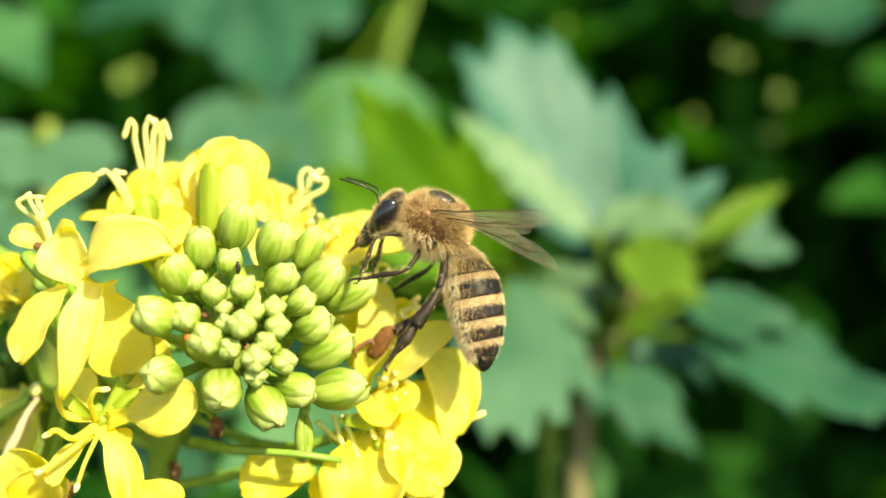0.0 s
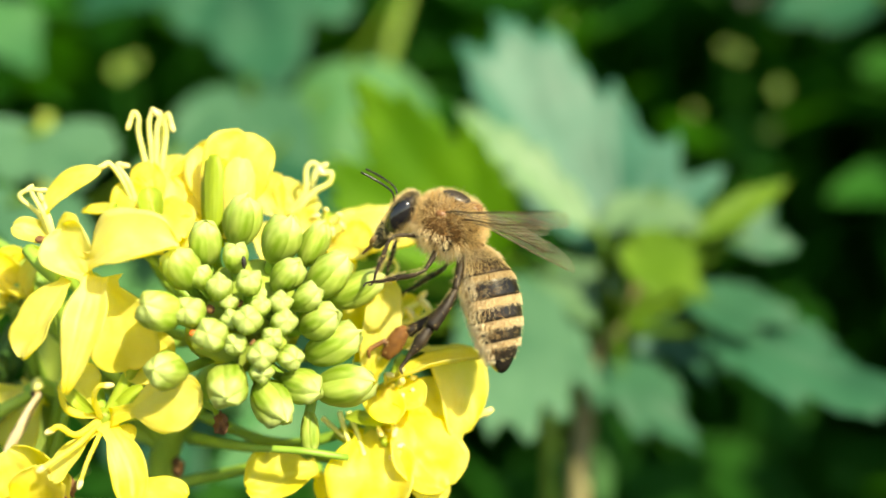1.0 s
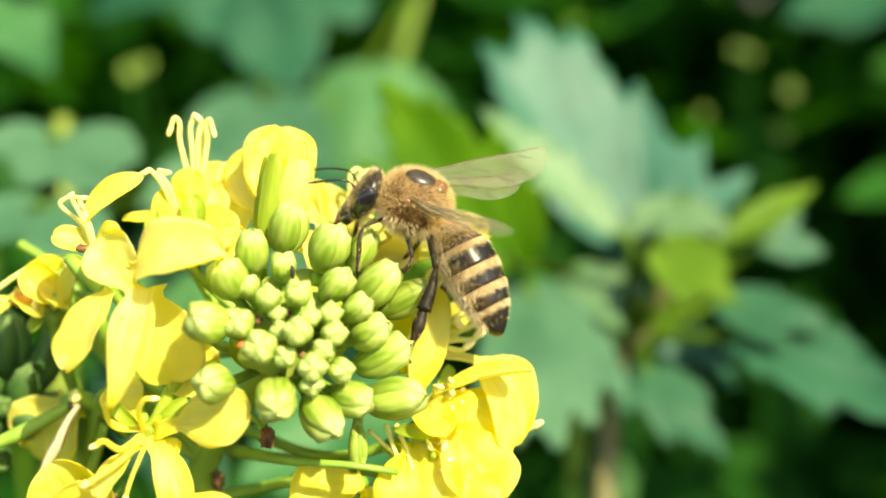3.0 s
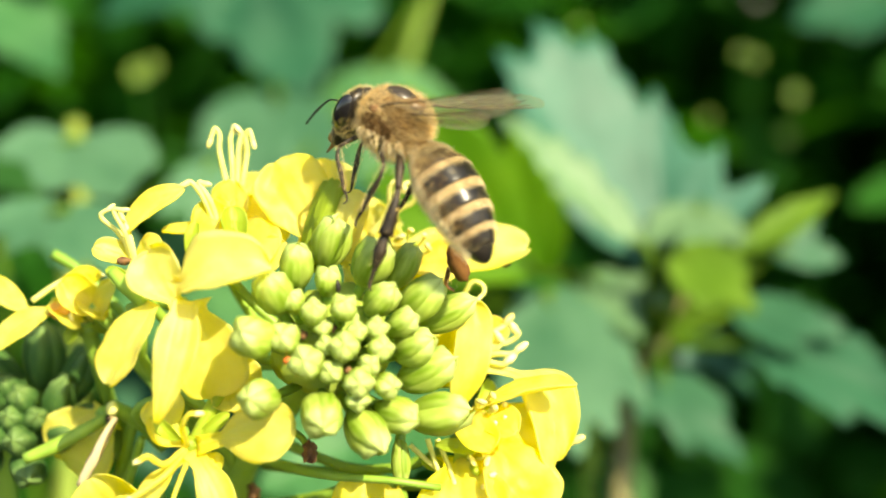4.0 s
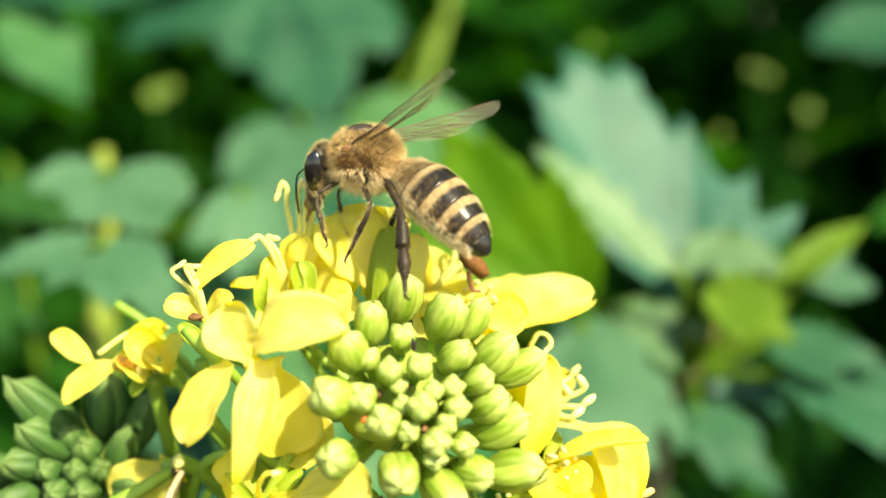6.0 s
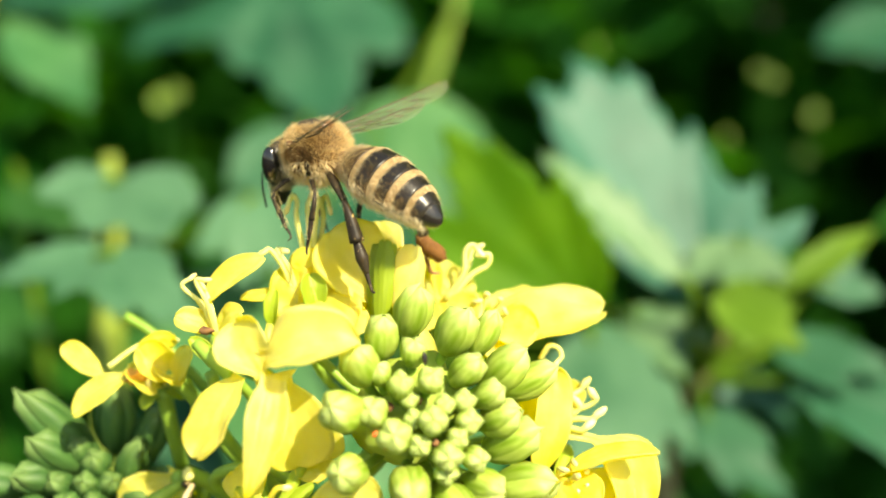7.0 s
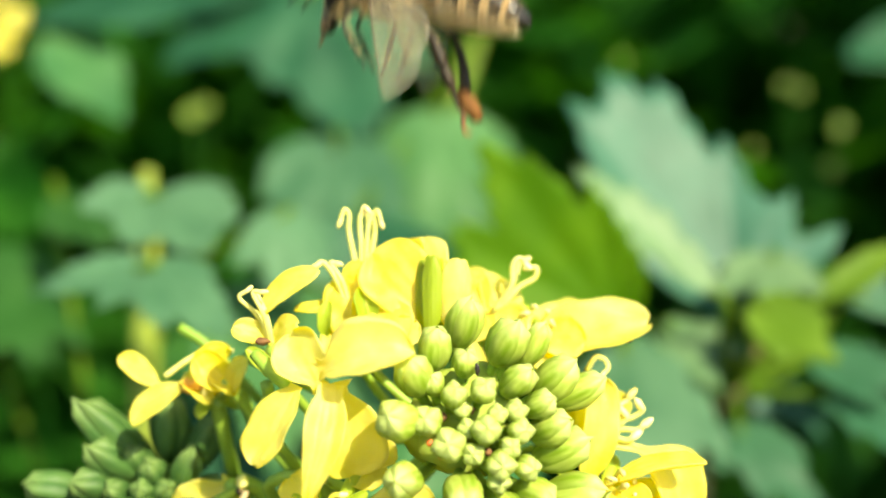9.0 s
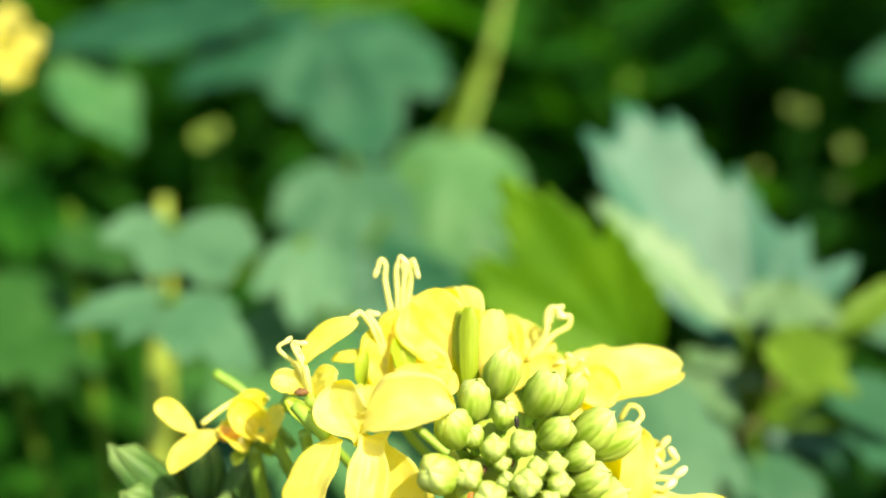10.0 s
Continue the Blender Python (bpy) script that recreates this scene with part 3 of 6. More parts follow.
# small flower under it, with strap-like petals and curled threads
f = flower(head, [(-20.34, 74.00, -11.72), (-21.73, 71.00, -12.06), (-22.75, 68.00, -11.86), (-22.71, 66.00, -11.39)], 0.40, 0.62, "spreading mustard flower with narrow petal claws", PISTIL)
petal(f, (-22.10, 65.50, -11.31), (-15.58, 63.50, -9.77), 3.78, (0.1, -0.9, 0.4), 0.03, 0.12, 0.28, 0.34, seed=6)
petal(f, (-23.02, 65.50, -11.27), (-24.79, 62.90, -9.39), 1.22, (-0.2, -0.6, 0.7), -0.20, 0.3, 0.1, 0.6, -0.1, seed=7)
petal(f, (-22.47, 65.50, -11.68), (-19.80, 63.50, -16.73), 2.25, (0.2, -0.95, 0.2), 0.04, 0.12, 0.1, 0.75, seed=8, side=-0.1)
petal(f, (-20.96, 64.30, -15.67), (-16.58, 63.60, -16.04), 2.25, (0.2, -0.9, 0.4), 0.06, 0.12, 0.1, 0.6, seed=9)
petal(f, (-23.02, 65.50, -12.05), (-25.22, 63.80, -15.18), 1.67, (-0.2, -0.9, 0.4), 0.05, 0.2, 0.2, 0.6, seed=10)
petal(f, (-22.26, 66.00, -12.14), (-20.68, 65.50, -13.06), 2.21, (0.2, -0.9, 0.4), 0.05, 0.2, 0.1, 0.5, seed=11)
petal(f, (-23.55, 67.00, -11.19), (-25.64, 68.00, -8.84), 2.89, (0.1, -0.95, 0.2), 0.05, 0.2, 0.2, 0.3, seed=12)
part("pistil", tube([(-22.56, 66.20, -11.39), (-21.40, 66.60, -9.00), (-20.10, 68.20, -5.60)], [0.42, 0.45, 0.40], 10, 9), PISTIL, f)
stamen(f, [(-22.76, 65.50, -11.31), (-22.61, 63.80, -9.93), (-22.11, 63.20, -9.01), (-21.53, 63.20, -8.94)], 0.22, 0.26, PETAL)
stamen(f, [(-22.91, 65.50, -11.57), (-23.62, 63.60, -12.10), (-24.39, 62.80, -11.45), (-24.96, 62.80, -11.73)], 0.24, 0.26, PETAL)
stamen(f, [(-22.54, 65.50, -11.87), (-22.97, 63.80, -13.73), (-23.33, 63.40, -15.16)], 0.18, 0.24, PETAL)
stamen(f, [(-22.84, 65.50, -11.68), (-23.62, 63.60, -12.79), (-25.54, 63.00, -14.10)], 0.24, 0.26, PETAL)
sepal_leaf(f, (-22.21, 66.40, -11.20), (-20.26, 66.20, -9.36), 0.90, (0.3, -0.8, 0.4))
sepal_leaf(f, (-23.34, 66.40, -11.27), (-25.03, 65.60, -9.46), 0.90, (-0.3, -0.8, 0.4))

# flower seen from the side, with a hooked pistil
f = flower(head, [HUB, (-22.74, 75.00, -7.20), (-25.97, 71.00, -3.59), (-26.88, 69.00, -0.55)], 0.38, 0.62, "mustard flower seen from the side, its threads upright")
petal(f, (-28.05, 68.80, 1.52), (-23.81, 68.50, 5.02), 2.01, (-0.4, -0.85, 0.3), 0.08, 0.35, 0.05, 0.5, seed=13, taper=0.25)
petal(f, (-27.00, 69.00, 0.04), (-29.58, 68.00, 1.12), 1.70, (0, -0.9, 0.5), 0.05, 0.2, 0.1, 0.5, seed=14)
petal(f, (-27.19, 69.50, -0.16), (-25.03, 67.40, 1.38), 2.32, (0, -0.9, 0.5), 0.05, 0.2, 0.1, 0.5, seed=15)
for line in (((-27.19, 69.00, -0.16), (-27.85, 68.50, 1.79), (-29.13, 68.20, 3.06), (-28.51, 68.20, 3.64)), ((-27.12, 69.00, -0.16), (-27.41, 67.80, 1.96), (-28.10, 67.60, 3.42), (-27.41, 67.60, 3.49)), ((-27.04, 69.00, -0.16), (-27.35, 68.60, 1.79), (-28.05, 68.80, 3.32), (-27.98, 69.20, 2.95))):
    stamen(f, line, 0.2, 0.24)
sepal_leaf(f, (-26.61, 68.50, -2.49), (-28.52, 67.50, -0.27), 1.16, (0.2, -0.9, 0.4))
sepal_leaf(f, (-26.10, 69.00, -3.10), (-27.94, 69.40, -1.14), 0.93, (0.5, -0.8, 0.2))
part("withered_anther", blob((-27.49, 67.80, 0.19), ((0.5, 0, 0), (0, 0.3, 0), (0, 0, 0.25)), 0.5, 8, 10, 3.0), WITHER, f)

# topmost flower, threads standing up
f = flower(head, [HUB, (-19.34, 75.00, -5.07), (-21.81, 74.00, -1.22), (-21.81, 73.00, 1.70)], 0.40, 0.62, "mustard flower with upright curled cream threads")
for line in (((-21.49, 72.5, 3.95), (-21.82, 72.1, 5.77), (-22.19, 71.7, 7.78), (-22.13, 71.5, 8.81), (-22.46, 71.4, 9.24), (-22.79, 71.4, 8.31)), ((-21.35, 72.3, 3.94), (-21.28, 71.8, 6.36), (-21.37, 71.4, 8.39), (-21.14, 71.3, 9.19)), ((-21.15, 72.3, 3.94), (-20.93, 71.7, 6.35), (-20.77, 71.3, 8.14), (-20.54, 71.2, 8.86), (-20.79, 71.1, 9.17)), ((-21.07, 72.6, 3.96), (-20.65, 72.3, 5.99), (-20.38, 72.2, 7.83), (-20.5, 72.2, 8.82), (-20.19, 72.1, 9.21), (-19.91, 72.0, 8.3)), ((-21.31, 73.0, 3.98), (-21.12, 73.2, 6.28), (-20.98, 73.3, 8.37), (-21.12, 73.2, 9.23))):
    stamen(f, line, 0.23, 0.26)
petal(f, (-21.83, 72.00, 1.88), (-21.05, 71.00, 5.69), 2.66, (0, -0.95, 0.2), 0.06, 0.3, 0.1, 0.6, seed=16)
petal(f, (-21.34, 72.00, 2.29), (-18.00, 68.00, 0.35), 3.34, (0.2, -0.9, 0.4), 0.12, 0.25, 0.1, 0.5, seed=17)
petal(f, (-22.19, 72.50, 2.51), (-25.78, 70.50, 2.04), 1.45, (0, -0.7, 0.7), 0.10, 0.2, 0.1, 0.6, seed=18)
petal(f, (-22.32, 72.50, 1.69), (-22.41, 69.00, -1.14), 2.62, (-0.3, -0.9, 0.3), 0.10, 0.25, 0.1, 0.5, seed=19)
petal(f, (-21.89, 73.00, 2.53), (-19.59, 76.00, 6.09), 3.36, (0.1, -0.8, 0.5), 0.04, 0.25, 0.2, 0.4, seed=20)
for line in (((-22.26, 71.00, 2.66), (-22.98, 70.50, 4.44), (-23.76, 70.20, 5.50), (-24.17, 70.00, 5.29)), ((-22.10, 71.00, 2.66), (-22.50, 70.50, 4.24), (-23.30, 70.50, 5.44), (-22.82, 70.50, 5.40)), ((-20.61, 75.00, 2.17), (-20.36, 75.00, 4.73), (-19.93, 75.00, 6.22), (-19.51, 75.00, 6.18)), ((-20.46, 76.00, 2.20), (-19.94, 76.00, 4.79), (-19.34, 76.00, 5.74))):
    stamen(f, line, 0.22, 0.26)
petal(f, (-21.18, 70.90, -0.85), (-22.64, 71.20, 4.49), 3.06, (-0.25, -0.9, 0.3), 0.08, 0.4, 0.02, 0.5, seed=73)
petal(f, (-20.86, 71.20, -0.85), (-20.06, 71.80, 4.69), 3.23, (0.2, -0.9, 0.3), 0.08, 0.4, 0.02, 0.5, seed=74)
petal(f, (-19.05, 72.00, -0.37), (-19.15, 73.00, 4.93), 3.43, (0.1, -0.9, 0.35), 0.08, 0.4, 0.02, 0.5, seed=75)
petal(f, (-19.24, 70.00, 0.04), (-17.08, 69.00, 1.45), 2.39, (0.2, -0.85, 0.45), 0.10, 0.4, 0.02, 0.5, seed=76)
sepal_leaf(f, (-23.57, 70.60, 0.04), (-23.43, 70.40, 2.84), 1.03, (-0.2, -0.9, 0.2), PISTIL)
sepal_leaf(f, (-20.57, 70.20, 1.16), (-21.05, 70.20, 3.91), 1.75, (0.2, -0.9, 0.2), PISTIL)

dress(f, (-21.49, 72.50, 2.31), (0.0, -0.5, 0.9), 2.6, 0)

# half-open flower with a green calyx and one tall petal
f = flower(head, [HUB, (-16.36, 75.00, -4.22), (-16.57, 71.50, -1.58), (-16.41, 69.80, 0.04)], 0.42, 0.7, "half-open mustard flower with a tall green calyx")
TALL_PETAL = petal(f, (-15.99, 70.20, 1.55), (-14.43, 70.80, 7.84), 4.89, (0.15, -0.95, 0.1), 0.06, 0.3, 0.05, 0.5, seed=21)
petal(f, (-16.61, 71.00, 1.45), (-18.95, 73.50, 6.51), 4.69, (-0.4, -0.9, 0.1), 0.06, 0.3, 0.1, 0.5, seed=22)
petal(f, (-16.66, 71.20, 1.25), (-16.91, 72.80, 7.40), 3.83, (0, -0.95, 0.1), 0.06, 0.3, 0.1, 0.5, seed=23)
FOOT = (V((-15.99, 70.20, 1.55)) - ORIGIN[head.name]) * MM
TALL_PETAL.data.transform(Matrix.Translation(-FOOT))
TALL_PETAL.matrix_basis = Matrix.Translation(FOOT)
for base, tip, wide, face in (((-16.85, 69.40, -0.30), (-16.95, 69.60, 5.75), 1.25, (-0.75, -0.6, 0)), ((-16.20, 68.60, -0.43), (-16.25, 68.70, 6.05), 1.45, (-0.1, -0.95, 0)), ((-15.60, 69.00, -0.35), (-15.55, 69.20, 5.80), 1.25, (0.65, -0.7, 0)), ((-16.20, 70.10, -0.30), (-16.20, 70.20, 5.70), 1.5, (0, 0.95, 0))):
    part("sepal", petal_shape(base, tip, wide, face, 0.03, -0.5, 0.0, 0.85, ruffle=0.02, seed=wide * 9), CALYX, f)
petal(f, (-15.70, 70.40, 2.4), (-14.90, 70.80, 5.6), 2.0, (0.45, -0.88, 0.05), 0.08, 0.4, 0.05, 0.6, seed=71, label="orange-yellow petal folded behind the calyx")
petal(f, (-14.90, 68.50, 0.2), (-14.20, 68.60, 5.8), 2.3, (0.35, -0.92, 0.05), 0.05, -0.6, 0.02, 0.75, ruffle=0.05, seed=79, label="yellow petal still rolled inside the calyx")
petal(f, (-15.05, 69.80, 0.6), (-13.90, 70.30, 5.2), 2.2, (0.85, -0.5, 0.05), 0.06, -0.5, 0.02, 0.7, ruffle=0.06, seed=80)
petal(f, (-13.95, 71.20, 0.6), (-12.60, 71.00, -2.0), 0.9, (0.3, -0.9, 0.3), 0.08, 0.4, 0.05, 0.8, seed=77)
HALF_OPEN = f
BEND = (V((-16.06, 70.00, -1.55)) - ORIGIN[head.name]) * MM

# flower behind it, threads leaning out
f = flower(head, [HUB, (-13.55, 76.00, -4.27), (-12.69, 76.00, -0.82), (-12.61, 75.00, 1.53)], 0.40, 0.62, "mustard flower with leaning curled threads")
petal(f, (-12.35, 74.50, 1.73), (-14.14, 75.00, 4.94), 2.98, (-0.1, -0.95, 0.3), 0.05, 0.2, 0.1, 0.5, seed=24)
petal(f, (-12.35, 74.50, 1.73), (-10.63, 75.50, 4.12), 3.58, (0.1, -0.9, 0.3), 0.05, 0.2, 0.1, 0.5, seed=25)
petal(f, (-12.44, 74.50, 1.52), (-9.70, 71.50, 0.45), 2.90, (0.2, -0.9, 0.4), 0.10, 0.2, 0.1, 0.5, seed=26)
petal(f, (-12.86, 74.50, 1.52), (-12.98, 71.00, 0.04), 2.90, (-0.2, -0.9, 0.4), 0.10, 0.2, 0.1, 0.5, seed=27)
for line in (((-11.93, 74.00, 1.93), (-10.62, 73.60, 3.80), (-10.50, 73.40, 5.38), (-9.96, 73.40, 5.88), (-9.48, 73.20, 5.36)), ((-11.68, 74.00, 1.93), (-10.04, 74.00, 3.74), (-8.91, 74.00, 4.41), (-8.74, 74.00, 5.17), (-9.33, 74.00, 5.17)), ((-11.85, 74.50, 1.95), (-10.36, 74.80, 4.08), (-9.97, 75.00, 5.49), (-9.46, 75.00, 5.75))):
    stamen(f, line, 0.24, 0.28)

# long petals on the far side, under the bee
f = flower(head, [HUB, (-12.26, 76.00, -5.14), (-10.46, 75.50, -2.53), (-9.54, 75.00, -0.38)], 0.40, 0.62, "mustard flower with long outstretched petals")
petal(f, (-9.97, 75.00, -0.21), (-0.42, 74.00, 1.22), 4.87, (0.1, -0.75, 0.65), 0.06, 0.25, 0.02, 0.7, notch=0.02, seed=28)
part("gnawed_spot", blob((-2.22, 72.90, -0.03), ((0.30, 0, 0.08), (0, 0.2, 0), (0, 0, 0.12)), 0.3, 8, 10), CUTICLE_MATT, f, "small dark gnawed spot on a petal")
petal(f, (-10.25, 75.50, 0.20), (-4.83, 75.80, 1.70), 2.80, (0.0, -0.8, 0.6), 0.05, 0.25, 0.1, 0.6, seed=29)
petal(f, (-9.41, 74.00, -0.38), (-5.44, 71.50, 0.04), 3.32, (0.1, -0.8, 0.6), 0.06, 0.2, 0.1, 0.6, seed=30)
petal(f, (-9.41, 74.00, -0.59), (-7.37, 70.50, -2.36), 2.86, (0.2, -0.9, 0.4), 0.08, 0.2, 0.1, 0.5, seed=31)

dress(f, (-9.48, 74.50, -0.25), (0.25, -0.75, 0.6), 3.0, 5, 0.5)

# flower beside the buds, the bee's foothold
f = flower(head, [HUB, (-10.53, 76.00, -8.59), (-7.41, 75.00, -7.62), (-5.35, 73.00, -6.18)], 0.40, 0.62, "mustard flower with a tall narrow petal")
petal(f, (-5.72, 70.00, -9.90), (-4.61, 70.00, -2.27), 2.78, (0.3, -0.95, 0.1), 0.08, 0.3, 0.02, 0.6, seed=32)
petal(f, (-6.30, 72.00, -8.55), (-6.26, 72.50, -3.25), 2.45, (-0.1, -0.95, 0.2), 0.06, 0.2, 0.1, 0.5, seed=34)
for line in (((-5.07, 72.00, -6.50), (-3.43, 72.00, -5.68), (-2.10, 72.00, -5.30), (-1.45, 71.80, -4.75), (-1.75, 71.60, -4.35)), ((-5.07, 72.00, -6.50), (-3.40, 72.60, -4.91), (-2.40, 73.00, -4.30), (-2.05, 73.00, -3.85)), ((-5.07, 72.00, -6.71), (-3.10, 71.40, -6.10), (-1.90, 71.20, -6.05), (-1.30, 71.20, -5.60)), ((-4.86, 72.50, -6.41), (-3.20, 72.00, -5.90), (-2.55, 71.80, -5.25), (-2.85, 71.60, -4.90)), ((-4.95, 72.20, -6.60), (-3.60, 71.20, -6.60), (-2.60, 70.90, -6.75), (-2.10, 70.90, -6.40))):
    stamen(f, line, 0.25, 0.36)
petal(f, (-5.51, 73.60, -6.11), (-2.01, 73.60, -4.34), 2.1, (0.1, -0.9, 0.4), 0.06, 0.3, 0.1, 0.5, seed=78)
stamen(f, [(-5.22, 73.00, -2.18), (-4.66, 72.50, -1.17), (-3.99, 72.50, -1.33), (-3.81, 72.20, -1.86), (-4.18, 72.00, -2.29)], 0.2, 0.22)

# low flowers on the sunny side
f = flower(head, [(-19.59, 76.00, -12.69), (-12.78, 74.00, -14.67), (-7.63, 73.00, -13.64), (-4.71, 71.50, -11.00)], 0.42, 0.62, "sunlit mustard flower with rounded petals")
petal(f, (-4.83, 71.20, -7.02), (1.12, 69.60, -13.22), 4.5, (0.25, -0.88, 0.4), 0.10, 0.3, 0.30, 0.24, side=-0.24, seed=72)
# a petal that the bee's foot holds up at first and then lets sink
HELD = (-4.39, 69.50, -9.57)
HELD_PETAL = petal(f, HELD, (2.08, 67.80, -7.70), 3.0, (0.2, -0.36, 0.93), 0.05, 0.25, 0.05, 0.4, ruffle=0.04, seed=35, taper=0.2)
HELD_FOOT, HELD_AXIS = (V(HELD) - ORIGIN[head.name]) * MM, V((2.08, 67.80, -7.70)) - V(HELD)
HELD_PETAL.data.transform(Matrix.Translation(-HELD_FOOT))
HELD_PETAL.matrix_basis = Matrix.Translation(HELD_FOOT)
petal(f, (-3.82, 71.50, -10.11), (0.32, 69.50, -12.91), 4.93, (0.2, -0.95, 0.3), 0.06, 0.2, 0.05, 0.5, seed=36)
petal(f, (-4.60, 71.00, -10.44), (-1.86, 67.00, -10.69), 2.51, (0.2, -0.9, 0.5), 0.10, 0.2, 0.1, 0.5, seed=38)
petal(f, (-5.08, 71.00, -10.04), (-3.55, 66.50, -11.86), 2.70, (0.0, -0.95, 0.3), 0.12, 0.2, 0.1, 0.5, seed=39)
for line in (((-4.52, 71.00, -10.64), (-3.68, 69.00, -9.76), (-3.32, 68.00, -9.31)), ((1.13, 71.00, -12.14), (2.00, 70.60, -12.07), (2.56, 70.50, -11.77))):
    stamen(f, line, 0.22, 0.34)
dress(f, (-4.52, 71.00, -10.68), (0.35, -0.75, 0.35), 3.0, 5, 0.3)
f = flower(head, [(-19.85, 77.00, -15.04), (-12.78, 74.00, -15.21), (-7.58, 72.50, -15.40), (-5.00, 71.00, -13.06)], 0.44, 0.66, "sunlit mustard flower, its petals hanging")
petal(f, (-3.71, 69.50, -11.80), (-0.08, 67.50, -16.37), 4.87, (0.15, -0.95, 0.3), 0.08, 0.2, 0.04, 0.55, seed=40)
petal(f, (-5.68, 69.50, -12.79), (-4.87, 66.50, -18.28), 6.09, (0.0, -0.95, 0.3), 0.08, 0.2, 0.04, 0.5, seed=41)
petal(f, (-3.79, 71.00, -14.48), (-0.36, 70.00, -17.93), 2.62, (0.1, -0.95, 0.2), 0.05, 0.2, 0.1, 0.5, seed=42)
petal(f, (-5.33, 70.00, -12.68), (-1.92, 69.00, -13.28), 1.96, (0.0, -0.9, 0.5), 0.05, 0.2, 0.1, 0.6, seed=43)
for line in (((-7.66, 69.50, -11.60), (-7.05, 69.00, -13.28), (-6.46, 68.50, -14.82)), ((-7.00, 69.20, -11.55), (-6.33, 68.80, -13.05), (-5.90, 68.40, -14.18)), ((-8.85, 69.60, -12.02), (-7.65, 69.40, -13.05), (-6.76, 69.20, -13.72))):
    stamen(f, line, 0.2, 0.22)
sepal_leaf(f, (-7.19, 68.80, -11.88), (-4.49, 68.20, -12.05), 1.00, (0, -0.9, 0.4))
dress(f, (-4.88, 70.50, -13.17), (0.15, -0.8, -0.1), 2.8, 4, 0.8)
f = flower(head, [(-21.44, 78.00, -18.65), (-15.50, 75.00, -16.91), (-11.77, 73.00, -15.30), (-9.52, 71.00, -16.01)], 0.44, 0.6, "mustard flower with one drooping rounded petal")
petal(f, (-9.29, 70.50, -15.77), (-13.97, 68.50, -16.61), 3.60, (0.0, -0.9, 0.45), 0.08, 0.2, 0.04, 0.5, seed=44)
petal(f, (-9.29, 70.50, -16.17), (-7.66, 69.50, -17.52), 1.96, (0.0, -0.9, 0.45), 0.08, 0.2, 0.04, 0.5, seed=45)
part("pedicel", tube([(-19.34, 75.00, -14.44), (-13.95, 67.50, -13.61), (-9.89, 66.00, -13.57), (-6.79, 66.80, -14.19)], [0.45, 0.24, 0.24], 14, 8), STEM, head)

# faded flowers at the shaded side
f = flower(head, [(-32.36, 82.00, -15.49), (-31.78, 79.00, -11.78), (-31.92, 76.00, -7.47), (-32.22, 75.00, -4.88)], 0.62, 0.8, "fading mustard flower with a browned heart")
petal(f, (-33.74, 73.6, -3.22), (-37.89, 72.5, -6.13), 2.35, (-0.2, -0.8, 0.5), 0.05, 0.2, 0.1, 0.5, material=PETAL_OLD, seed=46, taper=0.15)
petal(f, (-35.78, 74.6, -4.33), (-39.46, 75.0, -1.33), 1.65, (0.1, -0.8, 0.5), 0.03, 0.2, 0.2, 0.5, material=PETAL_OLD, seed=47)
petal(f, (-33.89, 73.60, -3.13), (-30.98, 74.00, -0.81), 1.93, (0.1, -0.8, 0.5), 0.15, 0.5, 0.02, 0.6, ruffle=0.22, seed=48)
petal(f, (-34.40, 73.20, -3.02), (-32.02, 73.00, -4.34), 1.66, (-0.1, -0.8, 0.6), 0.20, 0.6, 0.02, 0.6, ruffle=0.30, material=PETAL_OLD, seed=49)
petal(f, (-32.54, 73.60, -2.32), (-30.28, 73.00, -3.94), 1.85, (0.1, -0.8, 0.6), 0.25, 0.6, 0.02, 0.6, ruffle=0.30, seed=50)
stamen(f, [(-35.67, 73.40, -2.80), (-34.01, 73.80, -1.54), (-32.53, 74.20, -0.83), (-31.20, 74.20, -0.95)], 0.22, 0.2)
part("withered_heart", blob((-33.50, 72.90, -3.39), ((0.85, 0, 0), (0, 0.5, 0), (0, 0, 0.5)), 0.9, 14, 18, 5.0), AMBER, f)
part("withered_heart", blob((-32.40, 72.90, -2.59), ((0.7, 0, 0), (0, 0.5, 0), (0, 0, 0.6)), 0.9, 14, 18, 8.0), PETAL, f)
dress(f, (-32.25, 74.80, -4.12), (-0.1, -0.8, 0.5), 2.0, 2, 0.2)
part("withered_bud", blob((-29.94, 73.20, -10.33), ((0.42, 0, 0), (0, 0.35, 0), (0, 0, 0.48)), 0.6, 12, 14, 2.0), STAMEN, head)
part("withered_bud", blob((-30.09, 73.20, -11.01), ((0.34, 0, 0), (0, 0.3, 0), (0, 0, 0.24)), 0.5, 10, 12, 3.0), CUTICLE_MATT, head)
f = flower(head, [(-31.92, 82.00, -15.04), (-30.69, 79.00, -12.63), (-30.95, 76.00, -11.40), (-31.08, 75.00, -11.00)], 0.42, 0.6, "mustard petal hanging behind a slender pod")
petal(f, (-30.81, 75.50, -11.10), (-34.07, 75.50, -14.81), 6.39, (0, -0.95, 0.3), 0.08, 0.2, 0.02, 0.5, seed=52)
part("pod", tube([(-30.39, 74.00, -11.01), (-31.90, 73.00, -11.89), (-33.67, 72.40, -12.87), (-35.57, 72.00, -13.65)], [0.35, 0.5, 0.55, 0.4], 14, 9), STEM, f)
part("pedicel", tube([(-29.62, 78.00, -5.19), (-33.48, 78.00, -1.16), (-35.95, 78.00, 0.49)], [0.42, 0.38, 0.40], 12, 8), STEM, head)
